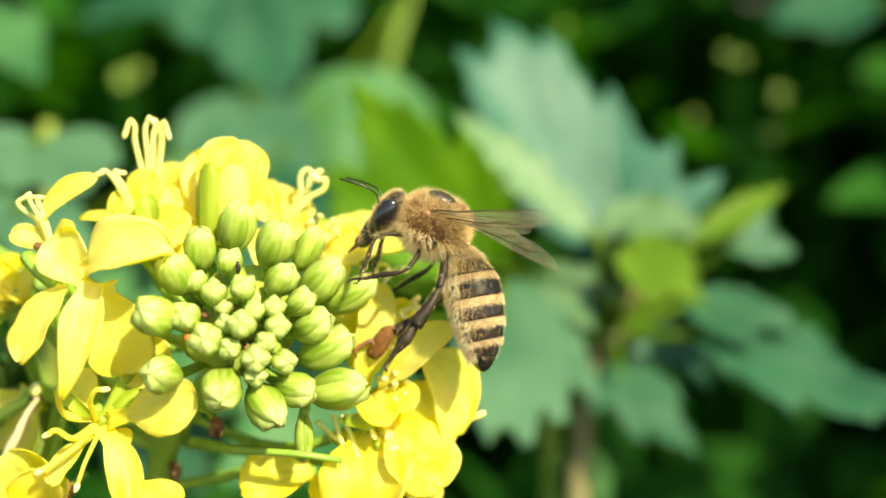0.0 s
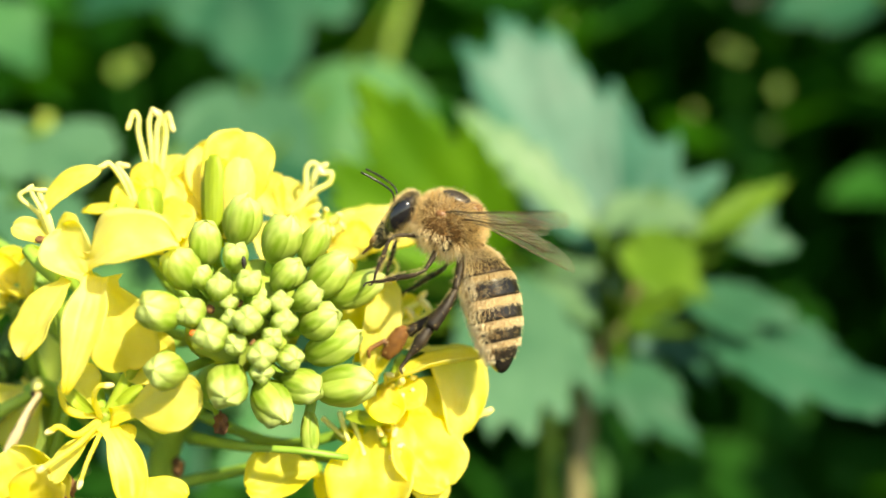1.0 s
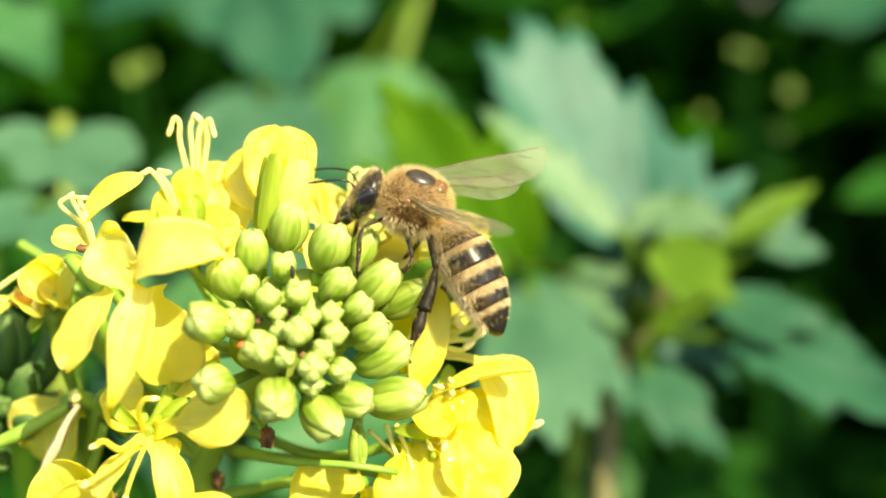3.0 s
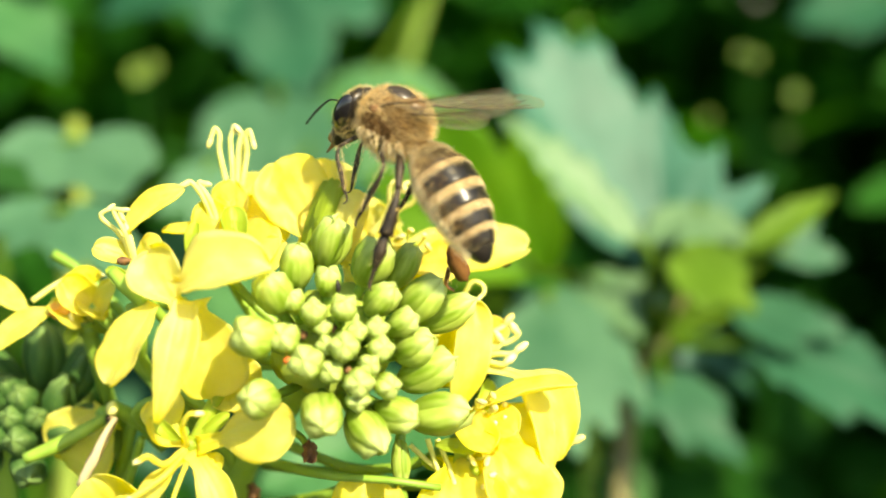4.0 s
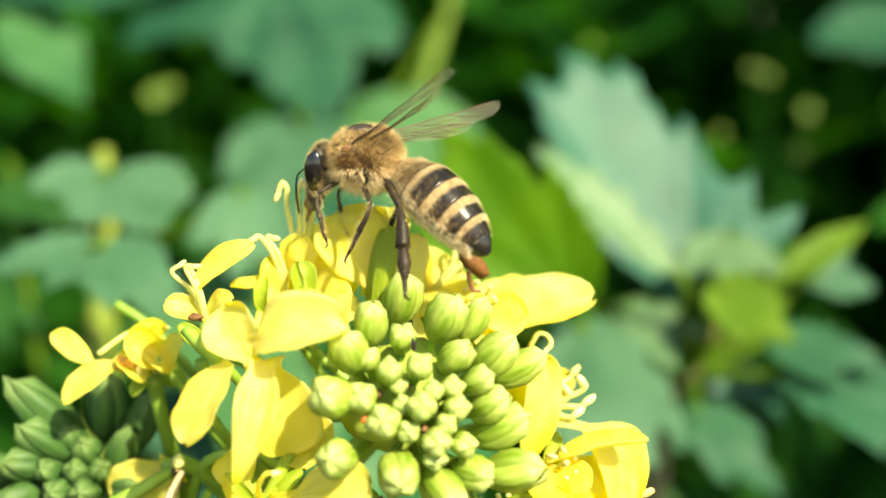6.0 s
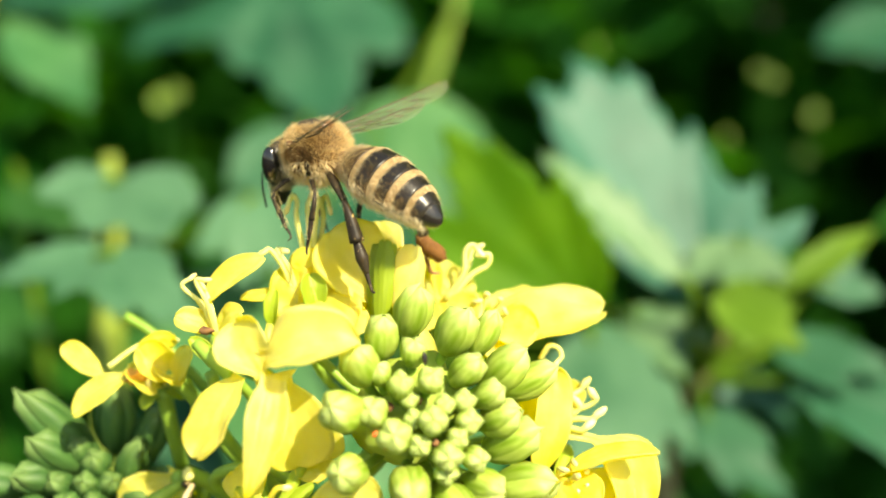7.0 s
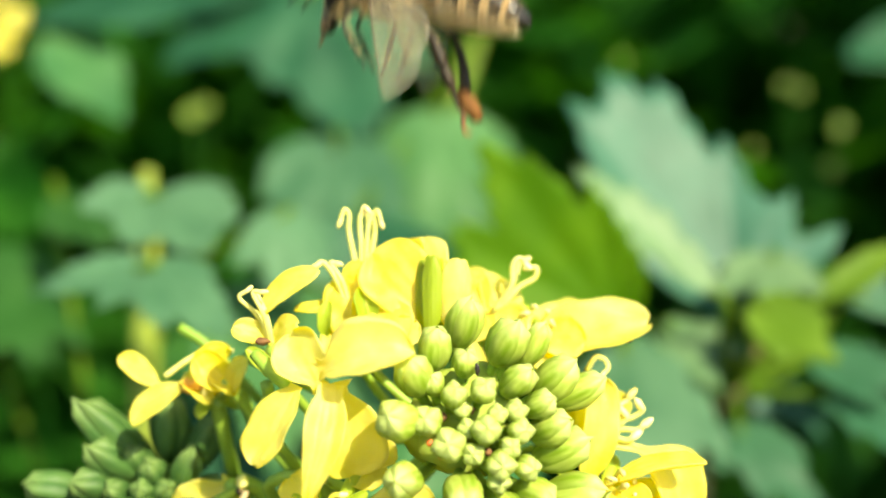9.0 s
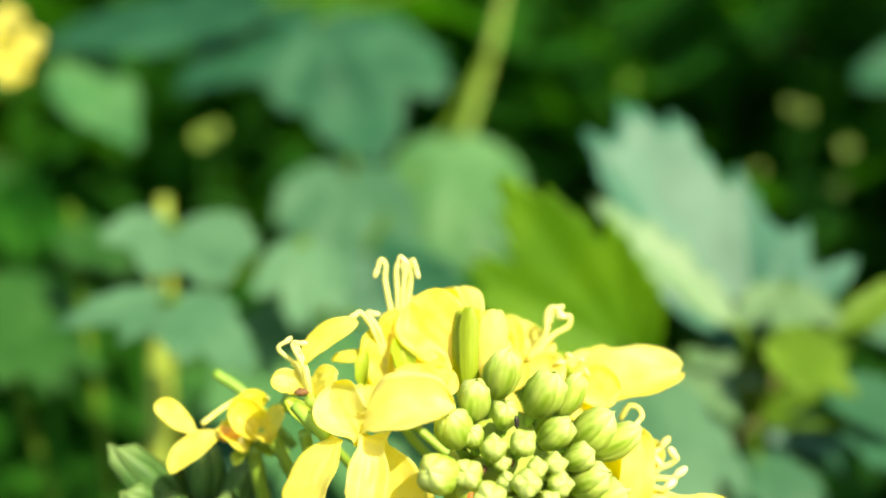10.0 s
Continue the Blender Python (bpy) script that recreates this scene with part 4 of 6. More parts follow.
part("pedicel", tube([(-22.91, 76.00, -4.95), (-26.02, 75.00, -3.22), (-29.72, 73.50, -1.02)], [0.42, 0.55, 0.75], 12, 8), STEM, head)
part("pedicel", tube([(-27.00, 76.00, -13.66), (-28.83, 75.00, -11.40), (-30.40, 74.00, -10.40)], [0.5, 0.55, 0.65], 12, 8), STEM, head)
for line in ((STEM_TOP, (-29.11, 76.00, -7.46), (-30.10, 75.00, -4.87), (-31.37, 74.00, -2.75)), (STEM_TOP, (-27.16, 73.00, -7.82), (-27.28, 71.00, -5.20), (-27.62, 70.00, -2.80)), (STEM_TOP, (-27.93, 73.00, -11.00), (-24.92, 70.00, -9.25), (-23.28, 67.50, -11.72)), (STEM_TOP, (-24.57, 72.00, -9.22), (-22.26, 70.00, -10.00), (-20.07, 68.00, -8.87))):
    part("pedicel", tube(line, [0.5, 0.42, 0.45], 16, 8), STEM, head)

part("withered_stalk", tube([(-29.48, 72.50, -10.88), (-29.88, 71.50, -12.06), (-30.50, 71.00, -13.51), (-31.38, 71.00, -15.24)], [0.22, 0.36, 0.42, 0.3], 14, 8, 0.2), WITHERED_PALE, head, "pale pinkish withered stalk")
part("pedicel", tube([(-30.93, 77.00, -17.34), (-29.82, 76.00, -14.19), (-28.98, 75.00, -11.53)], [0.5, 0.45, 0.4], 12, 8), STEM, head)
part("pedicel", tube([(-29.81, 75.00, -17.04), (-28.61, 74.00, -14.37), (-27.79, 73.00, -12.36)], [0.4, 0.35, 0.3], 12, 8), STEM, head)

# crowded petals at the lower edge
f = flower(head, [(-22.61, 79.00, -20.59), (-26.22, 74.00, -19.29), (-27.99, 70.00, -17.85), (-28.34, 68.00, -16.95)], 0.44, 0.6, "mustard flower low on the head")
petal(f, (-26.03, 68.00, -17.73), (-29.01, 66.00, -13.46), 4.95, (-0.2, -0.95, 0.3), 0.08, 0.3, 0.02, 0.5, seed=53)
petal(f, (-26.79, 67.00, -17.84), (-26.31, 64.00, -14.14), 3.32, (0.2, -0.95, 0.3), 0.08, 0.3, 0.02, 0.5, seed=54)
f = flower(head, [(-23.21, 78.00, -12.36), (-27.79, 76.00, -8.59), (-30.01, 74.00, -5.00), (-31.26, 73.00, -3.28)], 0.42, 0.62, "mustard flower behind the large one")
petal(f, (-30.84, 73.00, -3.69), (-33.08, 72.00, -1.19), 2.62, (0, -0.9, 0.4), 0.08, 0.3, 0.02, 0.5, seed=55)
petal(f, (-30.84, 73.00, -3.90), (-29.60, 72.00, -1.19), 1.47, (0, -0.9, 0.4), 0.08, 0.3, 0.02, 0.5, seed=56)
petal(f, (-20.62, 68.00, -7.68), (-20.17, 66.50, -9.40), 2.62, (0, -0.9, 0.4), 0.08, 0.3, 0.02, 0.5, seed=57)
petal(f, (-22.42, 70.00, -7.12), (-18.42, 67.00, -7.57), 2.70, (0, -0.9, 0.4), 0.08, 0.3, 0.02, 0.5, seed=58)

# ---- the second head, still in bud, in the shade behind; its colour carries that shade ----
HUB2 = (-43.14, 85.50, -13.54)
second = thing("mustard_bud_head", ground_below(HUB2), "mustard head still in tight bud, shade put into its green", "flower bud")
part("main_stem", tube([ground_below(HUB2), (V(HUB2) + ground_below(HUB2)) / 2 + Vector((3, 2, 0)), V(HUB2) + Vector((0.5, 1, -12)), HUB2], [2.4, 1.9, 1.3, 1.0], 30, 10, 0.08), STEM, second)
two = dict(hub=HUB2, meshes=SHADED_BUD)
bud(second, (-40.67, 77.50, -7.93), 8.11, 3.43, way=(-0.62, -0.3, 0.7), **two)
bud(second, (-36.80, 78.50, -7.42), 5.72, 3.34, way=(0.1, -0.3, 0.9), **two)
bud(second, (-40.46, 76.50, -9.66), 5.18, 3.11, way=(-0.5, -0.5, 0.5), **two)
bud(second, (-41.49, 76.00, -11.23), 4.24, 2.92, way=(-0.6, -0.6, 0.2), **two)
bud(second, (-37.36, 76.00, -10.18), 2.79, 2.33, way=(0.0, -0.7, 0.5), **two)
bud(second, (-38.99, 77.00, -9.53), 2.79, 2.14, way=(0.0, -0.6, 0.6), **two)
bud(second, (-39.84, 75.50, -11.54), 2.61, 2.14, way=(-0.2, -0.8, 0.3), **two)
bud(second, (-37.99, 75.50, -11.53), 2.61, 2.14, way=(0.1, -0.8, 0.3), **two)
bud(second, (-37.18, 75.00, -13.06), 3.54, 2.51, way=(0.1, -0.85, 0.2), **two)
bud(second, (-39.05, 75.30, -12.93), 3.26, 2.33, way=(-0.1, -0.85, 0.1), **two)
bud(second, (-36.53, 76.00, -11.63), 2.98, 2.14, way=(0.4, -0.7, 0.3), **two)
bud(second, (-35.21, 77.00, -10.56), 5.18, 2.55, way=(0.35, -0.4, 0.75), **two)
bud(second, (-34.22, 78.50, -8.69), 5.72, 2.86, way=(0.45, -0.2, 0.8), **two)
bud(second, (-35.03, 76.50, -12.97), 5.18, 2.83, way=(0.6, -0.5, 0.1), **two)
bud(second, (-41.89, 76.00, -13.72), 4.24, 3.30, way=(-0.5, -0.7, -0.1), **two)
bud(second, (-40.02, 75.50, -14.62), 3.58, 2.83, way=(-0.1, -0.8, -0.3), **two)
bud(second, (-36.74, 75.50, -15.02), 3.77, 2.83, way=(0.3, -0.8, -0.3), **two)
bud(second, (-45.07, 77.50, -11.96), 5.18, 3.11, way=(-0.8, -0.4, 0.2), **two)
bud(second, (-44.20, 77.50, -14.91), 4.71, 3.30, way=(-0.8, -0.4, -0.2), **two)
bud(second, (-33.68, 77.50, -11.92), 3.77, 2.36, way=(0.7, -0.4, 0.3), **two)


# ---- leafy plants behind ----
def leafy_plant(label, foot, joints, radius=1.6, material=STEM):
    """A stem from the ground through its joints, to which blades are added."""
    g = ground_below(foot)
    ob = thing("leafy_plant", g, label, "plant", "leafy plants behind the flower")
    part("stem", tube([g] + list(joints), [radius * 1.2, radius, radius * 0.9, radius * 0.5], 30, 10, 0.1), material, ob)
    return ob


def stalked(ob, joint, b, ahead):
    """The leaf's own stalk, from the stem's joint to the foot of the blade."""
    j = V(joint)
    part("petiole", tube([j, (j + b) / 2 + ahead, b, b + ahead * 3], [0.9, 0.8, 0.7, 0.3], 12, 7), LEAF_OLIVE, ob)
    return ob


def blade(plant, joint, base, tip, width, face=(0, -0.6, 0.8), material=LEAF, label="", **more):
    ob = part("leaf", leaf_shape(base, tip, width, face, **more), material, plant, label)
    return stalked(ob, joint, V(base), (V(tip) - V(base)).normalized())


def lobed_shape(base, tips, face, spread=30, teeth=7.0, tooth=0.20, pleat=0.13, wave=0.07, fringe=75, web=0.84, quilt=0.016, seed=0):
    """A blade whose main veins fan out from its foot to the lobes' tips; it is pleated between the veins and toothed round the rim."""
    b = V(base)
    arms = [V(q) - b for q in tips]
    n = V(face).normalized()
    t = (arms[0] - n * arms[0].dot(n)).normalized()
    side = t.cross(n)
    veins = sorted((math.atan2(a.dot(side), a.dot(t)), math.hypot(a.dot(side), a.dot(t)), a.dot(n)) for a in arms)
    size = max(v[1] for v in veins)
    low, high = veins[0][0] - radians(fringe), veins[-1][0] + radians(fringe)
    N, J, rows_, norms = 220, 12, [], []
    for i in range(N + 1):
        th = low + (high - low) * i / N
        reach, lift, total, gap = 0.16 * size, 0.0, 1e-6, 9.0
        for a, length, h in veins:
            x = abs(th - a) * (0.8 if (a == veins[0][0] and th < a) or (a == veins[-1][0] and th > a) else 1.0)
            reach = max(reach, length * math.exp(-(x / radians(spread)) ** 1.35))
            k = math.exp(-(x / radians(spread)) ** 2)
            lift, total, gap = lift + k * h / length, total + k, min(gap, x)
        for (a0, l0, _), (a1, l1, _) in zip(veins, veins[1:]):
            if a0 <= th <= a1:
                k = (th - a0) / max(a1 - a0, 1e-6)
                reach = max(reach, web * (l0 + (l1 - l0) * k) * (1 - 0.25 * math.sin(math.pi * k)))
        edge = min(1.0, (i / N) * 9, (1 - i / N) * 9)
        ph = (gap * teeth + 0.35 * math.sin(th * 5 + seed)) % 1.0
        reach *= (1 - tooth * (ph if ph < 0.72 else (1 - ph) * 2.6)) * (0.35 + 0.65 * edge) * (1 + 0.10 * noise.noise(Vector((th * 3.1, seed * 2.7, 0))))
        way = t * math.cos(th) + side * math.sin(th)
        row_ = []
        for q in range(J + 1):
            u = q / J
            r = reach * u
            g = r / size
            fold = pleat * r * min(gap, 0.7) * (1 - 0.35 * g)
            puff = quilt * size * abs(math.sin(math.pi * (g * 5.5 - gap * 4))) * g * min(1.0, gap * 5) * (1.2 - g)
            row_.append(b + way * r + n * (lift / total * r + fold + puff + wave * size * g * noise.noise(Vector((g * math.cos(th) * 2.6 + seed, g * math.sin(th) * 2.6, seed * 1.3)))))
        rows_.append(row_)
        norms.append([n] * (J + 1))
    return sheet(rows_, norms, 0.3)


def lobed_blade(plant, joint, base, tips, face=(0.1, -0.7, 0.7), material=LEAF, label="", **more):
    ob = part("leaf", lobed_shape(base, tips, face, **more), material, plant, label)
    return stalked(ob, joint, V(base), (V(tips[0]) - V(base)).normalized())


NODE = (25.30, 148.00, -12.52)
a = leafy_plant("tall herb with jagged blue-green lobed leaves", (22.10, 152.00, -22.36), [(19.01, 155.00, -93.22), (21.52, 151.00, -23.92), NODE, (30.35, 146.00, -0.75)], 1.7, STEM_BROWN)
lobed_blade(a, NODE, (26.5, 150.0, -0.9), ((7.1, 161.0, 36.0), (1.1, 158.0, 32.3), (15.7, 161.0, 34.7), (22.1, 159.0, 28.7), (27.3, 158.0, 28.2), (36.0, 154.0, 16.6), (42.2, 152.0, 11.0), (12.4, 150.0, 5.9)), (0.2, -0.75, 0.65), LEAF_BLUE, seed=1, spread=22, web=1.02, teeth=11, tooth=0.09, pleat=0.08, wave=0.09, quilt=0.010)
blade(a, NODE, (21.8, 138.0, 0.4), (1.9, 141.0, 20.6), 9.6, (-0.2, -0.7, 0.7), LEAF_PALE, lobes=4, depth=0.45, teeth=9, tooth=0.25, seed=3)
lobed_blade(a, NODE, (24.9, 153.0, -1.2), ((10.0, 152.0, 9.6), (15.0, 150.0, 1.4)), (0.1, -0.6, 0.8), LEAF_TEAL, seed=4)
lobed_blade(a, NODE, (31.9, 151.0, 7.4), ((28.1, 136.4, -0.1), (22.0, 142.0, 0.8), (35.7, 139.8, 0.8)), (0.1, -0.6, 0.8), LEAF_PALE, seed=5, spread=34)
lobed_blade(a, NODE, (25.2, 137.0, 0.7), ((34.5, 130.0, -7.3), (28.9, 130.0, -7.7), (34.6, 132.0, -2.2)), (-0.1, -0.8, 0.5), LEAF_OLIVE, seed=6, spread=34)
blade(a, NODE, (34.0, 142.0, -0.3), (50.4, 146.0, 10.2), 5.4, (-0.2, -0.8, 0.5), LEAF_OLIVE, teeth=5, seed=6)
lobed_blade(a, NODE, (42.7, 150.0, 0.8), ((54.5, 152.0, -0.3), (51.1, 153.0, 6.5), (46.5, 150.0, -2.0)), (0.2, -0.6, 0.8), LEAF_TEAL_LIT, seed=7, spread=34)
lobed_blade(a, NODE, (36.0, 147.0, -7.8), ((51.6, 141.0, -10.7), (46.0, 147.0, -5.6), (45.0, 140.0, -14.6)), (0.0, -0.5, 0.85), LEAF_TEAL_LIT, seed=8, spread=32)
lobed_blade(a, NODE, (39.6, 145.0, -12.3), ((64.2, 132.0, -24.3), (56.9, 140.0, -12.6), (48.4, 134.0, -23.1), (40.4, 138.0, -18.7)), (0.0, -0.5, 0.85), LEAF_TEAL, seed=9, spread=26)
lobed_blade(a, NODE, (29.0, 153.0, -11.6), ((40.7, 150.0, -18.2), (39.6, 153.0, -12.9), (31.6, 150.0, -18.7)), (0.0, -0.5, 0.85), LEAF_BLUE, seed=10, spread=32)
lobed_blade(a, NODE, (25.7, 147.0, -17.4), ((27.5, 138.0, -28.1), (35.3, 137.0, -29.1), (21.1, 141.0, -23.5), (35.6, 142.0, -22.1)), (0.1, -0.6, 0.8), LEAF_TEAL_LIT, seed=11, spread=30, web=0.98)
lobed_blade(a, NODE, (8.6, 143.0, -5.2), ((10.8, 126.0, -26.1), (16.2, 127.0, -23.9), (20.8, 130.0, -20.3), (20.2, 134.0, -13.8), (5.5, 127.0, -25.5), (0.5, 131.0, -21.5), (1.2, 137.0, -12.4)), (0.15, -0.75, 0.65), LEAF_MIST, seed=12, spread=24, web=1.02, tooth=0.1, teeth=11, pleat=0.03, wave=0.06, quilt=0.006)
lobed_blade(a, NODE, (15.3, 148.5, -2.8), ((20.7, 135.7, -12.0), (26.0, 141.0, -6.2), (16.0, 140.0, -8.3)), (0.1, -0.6, 0.8), LEAF_PALE, seed=13, spread=30)
blade(a, NODE, (-1.94, 142.00, -20.08), (-29.37, 128.00, -28.28), 19.79, (0.0, -0.75, 0.65), LEAF_MID, lobes=3, depth=0.2, teeth=9, tooth=0.2, seed=33, point=0.55)
blade(a, NODE, (29.77, 156.00, -11.43), (43.06, 156.00, -21.17), 9.75, (0.0, -0.5, 0.85), LEAF_TEAL, teeth=6, tooth=0.30, seed=14)
blade(a, (21.52, 151.00, -23.92), (17.81, 160.00, -31.71), (26.05, 155.00, -40.40), 13.46, (0.0, -0.5, 0.85), LEAF, teeth=7, tooth=0.30, seed=15)
lobed_blade(a, NODE, (-20.6, 162.0, -9.6), ((-30.2, 146.0, -29.8), (-13.5, 145.0, -36.1), (-5.0, 150.0, -23.8), (-31.0, 154.0, -17.4)), (0.1, -0.7, 0.7), LEAF_MID, seed=41, spread=34)
lobed_blade(a, NODE, (-46.2, 168.0, 4.4), ((-30.6, 148.0, -25.1), (-42.1, 150.0, -28.9), (-55.5, 154.0, -17.4), (-32.2, 156.0, -10.5)), (0.1, -0.7, 0.7), LEAF_MID, seed=42, spread=34)
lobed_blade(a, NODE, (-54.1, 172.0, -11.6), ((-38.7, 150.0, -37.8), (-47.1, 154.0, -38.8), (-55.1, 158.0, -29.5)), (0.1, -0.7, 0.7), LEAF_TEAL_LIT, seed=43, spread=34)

NODE_B = (15.66, 160.00, -4.80)
b_plant = leafy_plant("young herb with a yellow-green leaf", (16.06, 162.00, -4.95), [(17.17, 164.00, -64.93), NODE_B], 1.3)
lobed_blade(b_plant, NODE_B, (6.3, 133.0, -2.2), ((-12.8, 131.0, 22.4), (2.3, 131.0, 16.8), (-16.9, 133.0, 9.9), (8.3, 132.0, 8.3)), (-0.35, -0.8, 0.35), LEAF_LIME, seed=16, spread=38, tooth=0.14)
blade(b_plant, NODE_B, (8.51, 160.00, 2.34), (-4.54, 154.00, -2.71), 10.63, (-0.1, -0.8, 0.6), LEAF, teeth=8, seed=17)

NODE_C = (-71.0, 179.0, 1.3)
c = leafy_plant("upright herb with a slender yellow-green stalk and pale blue-green leaves", (-71.7, 184.0, -95.4), [(-71.7, 184.0, -95.4), (-71.1, 180.0, -29.2), NODE_C, (-70.9, 179.0, 12.5), (-71.0, 179.0, 22.7)], 2.5, STALK)
lobed_blade(c, NODE_C, (-59.2, 147.0, 15.6), ((-67.5, 139.0, 13.0), (-45.5, 139.0, 11.6), (-47.9, 134.0, 6.5), (-58.2, 134.0, 7.2)), (0.2, -0.7, 0.65), LEAF_MIST, seed=18, spread=48, tooth=0.12, web=1.0)
lobed_blade(c, NODE_C, (-54.3, 129.8, 5.3), ((-69.9, 128.1, 0.9), (-41.6, 119.4, -3.3), (-49.4, 119.4, -3.0), (-59.5, 122.9, -0.2), (-44.6, 126.3, 2.9)), (0.2, -0.65, 0.65), LEAF_MIST, seed=19, spread=36, web=0.95)
lobed_blade(c, NODE_C, (-42.6, 160.0, 14.3), ((-48.6, 152.0, 4.1), (-35.2, 152.0, 2.4), (-41.7, 150.0, -1.0)), (0.2, -0.7, 0.7), LEAF_MIST, seed=20, spread=34)
lobed_blade(c, (-71.7, 184.0, -95.4), (-91.5, 188.0, 18.6), ((-76.7, 180.0, 7.4), (-84.5, 180.0, 8.4)), (0, -0.6, 0.8), LEAF, seed=21, spread=36)
lobed_blade(c, (-71.7, 184.0, -95.4), (-111.6, 195.0, 8.3), ((-84.5, 182.0, -5.1), (-88.3, 180.0, -15.2), (-99.5, 182.0, -16.5)), (0, -0.5, 0.8), LEAF, seed=22, spread=36)
lobed_blade(c, NODE_C, (-72.4, 200.0, -8.5), ((-52.8, 188.0, -20.1), (-63.4, 188.0, -24.4)), (0, -0.5, 0.8), LEAF, seed=23, spread=36)

NODE_D = (-9.3, 288.0, 75.0)
d = leafy_plant("tall herb with very large broad leaves", (-33.6, 300.0, -59.9), [(-33.6, 300.0, -59.9), (-22.0, 292.0, 27.5), (-15.8, 290.0, 53.8), NODE_D, (-3.3, 286.0, 100.9)], 2.3, STALK_AND_GLINT)
lobed_blade(d, (-3.3, 286.0, 100.9), (-51.5, 240.0, 72.1), ((-34.6, 222.0, 29.3), (-84.9, 230.0, 55.5), (-18.6, 232.0, 51.5), (-58.6, 228.0, 44.6)), (-0.1, -0.7, 0.7), LEAF_TEAL, seed=24, spread=46, tooth=0.10, web=1.0)
lobed_blade(d, (-3.3, 286.0, 100.9), (-63.1, 243.0, 76.4), ((-121.8, 236.0, 69.1), (-112.6, 234.0, 61.8), (-86.9, 234.0, 61.7)), (0, -0.6, 0.8), LEAF_TEAL, seed=25, spread=34, tooth=0.1)
lobed_blade(d, (-33.6, 300.0, -59.9), (-40.6, 214.0, 31.9), ((-46.2, 198.0, 1.0), (-57.5, 206.0, 20.4), (-28.2, 198.0, 4.5), (-27.0, 206.0, 20.0)), (-0.1, -0.8, 0.6), LEAF_MIST, seed=28, web=1.0, spread=42, tooth=0.1)
lobed_blade(d, (-33.6, 300.0, -59.9), (-19.6, 230.0, 41.6), ((-19.2, 214.0, 6.8), (-32.4, 218.0, 18.0), (-3.6, 218.0, 20.0), (-9.0, 216.0, 8.0)), (0.1, -0.8, 0.6), LEAF_MID, seed=29, web=1.0, spread=42, tooth=0.1)
blade(d, NODE_D, (-34.98, 200.00, 16.64), (-29.60, 190.00, -7.44), 33.39, (0.0, -0.8, 0.6), LEAF_TEAL, teeth=9, seed=30, point=0.5)

e = leafy_plant("shaded herb with a pale drooping leaf", (-157.96, 262.00, 7.04), [(-156.67, 262.00, -52.51), (-153.43, 258.00, 36.71), (-146.45, 255.00, 62.94)], 1.1, STEM_BROWN)
lobed_blade(e, (-149.70, 256.00, 51.28), (-111.5, 234.0, 60.4), ((-90.7, 226.0, 37.1), (-102.6, 228.0, 39.9), (-92.2, 230.0, 51.5)), (0.3, -0.7, 0.6), LEAF_MID, seed=31, spread=36, tooth=0.1)
blade(e, (-149.70, 256.00, 51.28), (-134.26, 262.00, 37.20), (-160.64, 255.00, 31.94), 29.30, (0.0, -0.6, 0.8), LEAF, teeth=7, seed=32)

g_plant = leafy_plant("shaded herb with broad dull green leaves", (156.06, 300.00, 6.99), [(156.06, 300.00, -78.20), (154.35, 300.00, 10.39), (152.65, 300.00, 58.10), (150.95, 300.00, 85.35)], 1.6)
lobed_blade(g_plant, (152.65, 300.00, 64.91), (121.1, 285.0, 73.7), ((89.0, 272.0, 61.9), (102.8, 272.0, 56.6)), (-0.1, -0.7, 0.6), LEAF_TEAL, seed=34, spread=36, tooth=0.1)
blade(g_plant, (154.35, 300.00, 10.39), (141.78, 285.00, 21.20), (105.96, 272.00, 14.06), 17.49, (0.1, -0.7, 0.6), LEAF_SHADED, teeth=8, seed=35)
blade(g_plant, (154.35, 300.00, 24.02), (147.54, 300.00, 49.58), (121.21, 290.00, 52.87), 20.10, (0.1, -0.7, 0.6), LEAF_SHADED, teeth=8, seed=36)

# far yellow blossoms, and pale spots added for glints on far leaves, on thin stems
for k, (place, size, material) in enumerate((((-133.07, 250.00, 66.92), 10.0, PETAL), ((-48.06, 225.00, 1.38), 4.0, PETAL), ((130.3, 395.0, 45.1), 3.2, STALK_AND_GLINT), ((133.7, 395.0, 61.2), 2.9, STALK_AND_GLINT), ((119.5, 400.0, 76.3), 2.4, STALK_AND_GLINT), ((103.8, 410.0, 54.2), 1.8, STALK_AND_GLINT), ((115.2, 405.0, 79.6), 1.9, STALK_AND_GLINT), ((47.8, 390.0, 86.6), 1.9, STALK_AND_GLINT), ((-96.4, 300.0, 51.3), 2.8, STALK_AND_GLINT), ((-91.8, 300.0, 53.8), 2.0, STALK_AND_GLINT))):
    p = V(place)
    yellow = material is PETAL
    q = thing("far_blossom" if yellow else "far_glint", ground_below(p), "small yellow mustard blossom far behind" if yellow else "small pale green spot in place of a far blurred glint", "flower" if yellow else "seed head", "far blossoms" if yellow else "far seed heads")
    part("stem", tube([ground_below(p), (ground_below(p) + p) / 2 + Vector((4, 3, 0)), p], [1.4, 1.0, 0.5], 14, 8), LEAF_SHADED, q)
    for i in range(5):
        ang = i * 1.257 + k
        part("petal" if yellow else "bract", petal_shape(p, p + Vector((math.cos(ang) * size, -size * 0.3, math.sin(ang) * size)), size * 0.8, (0, -0.9, 0.4), seed=60 + i), material, q)


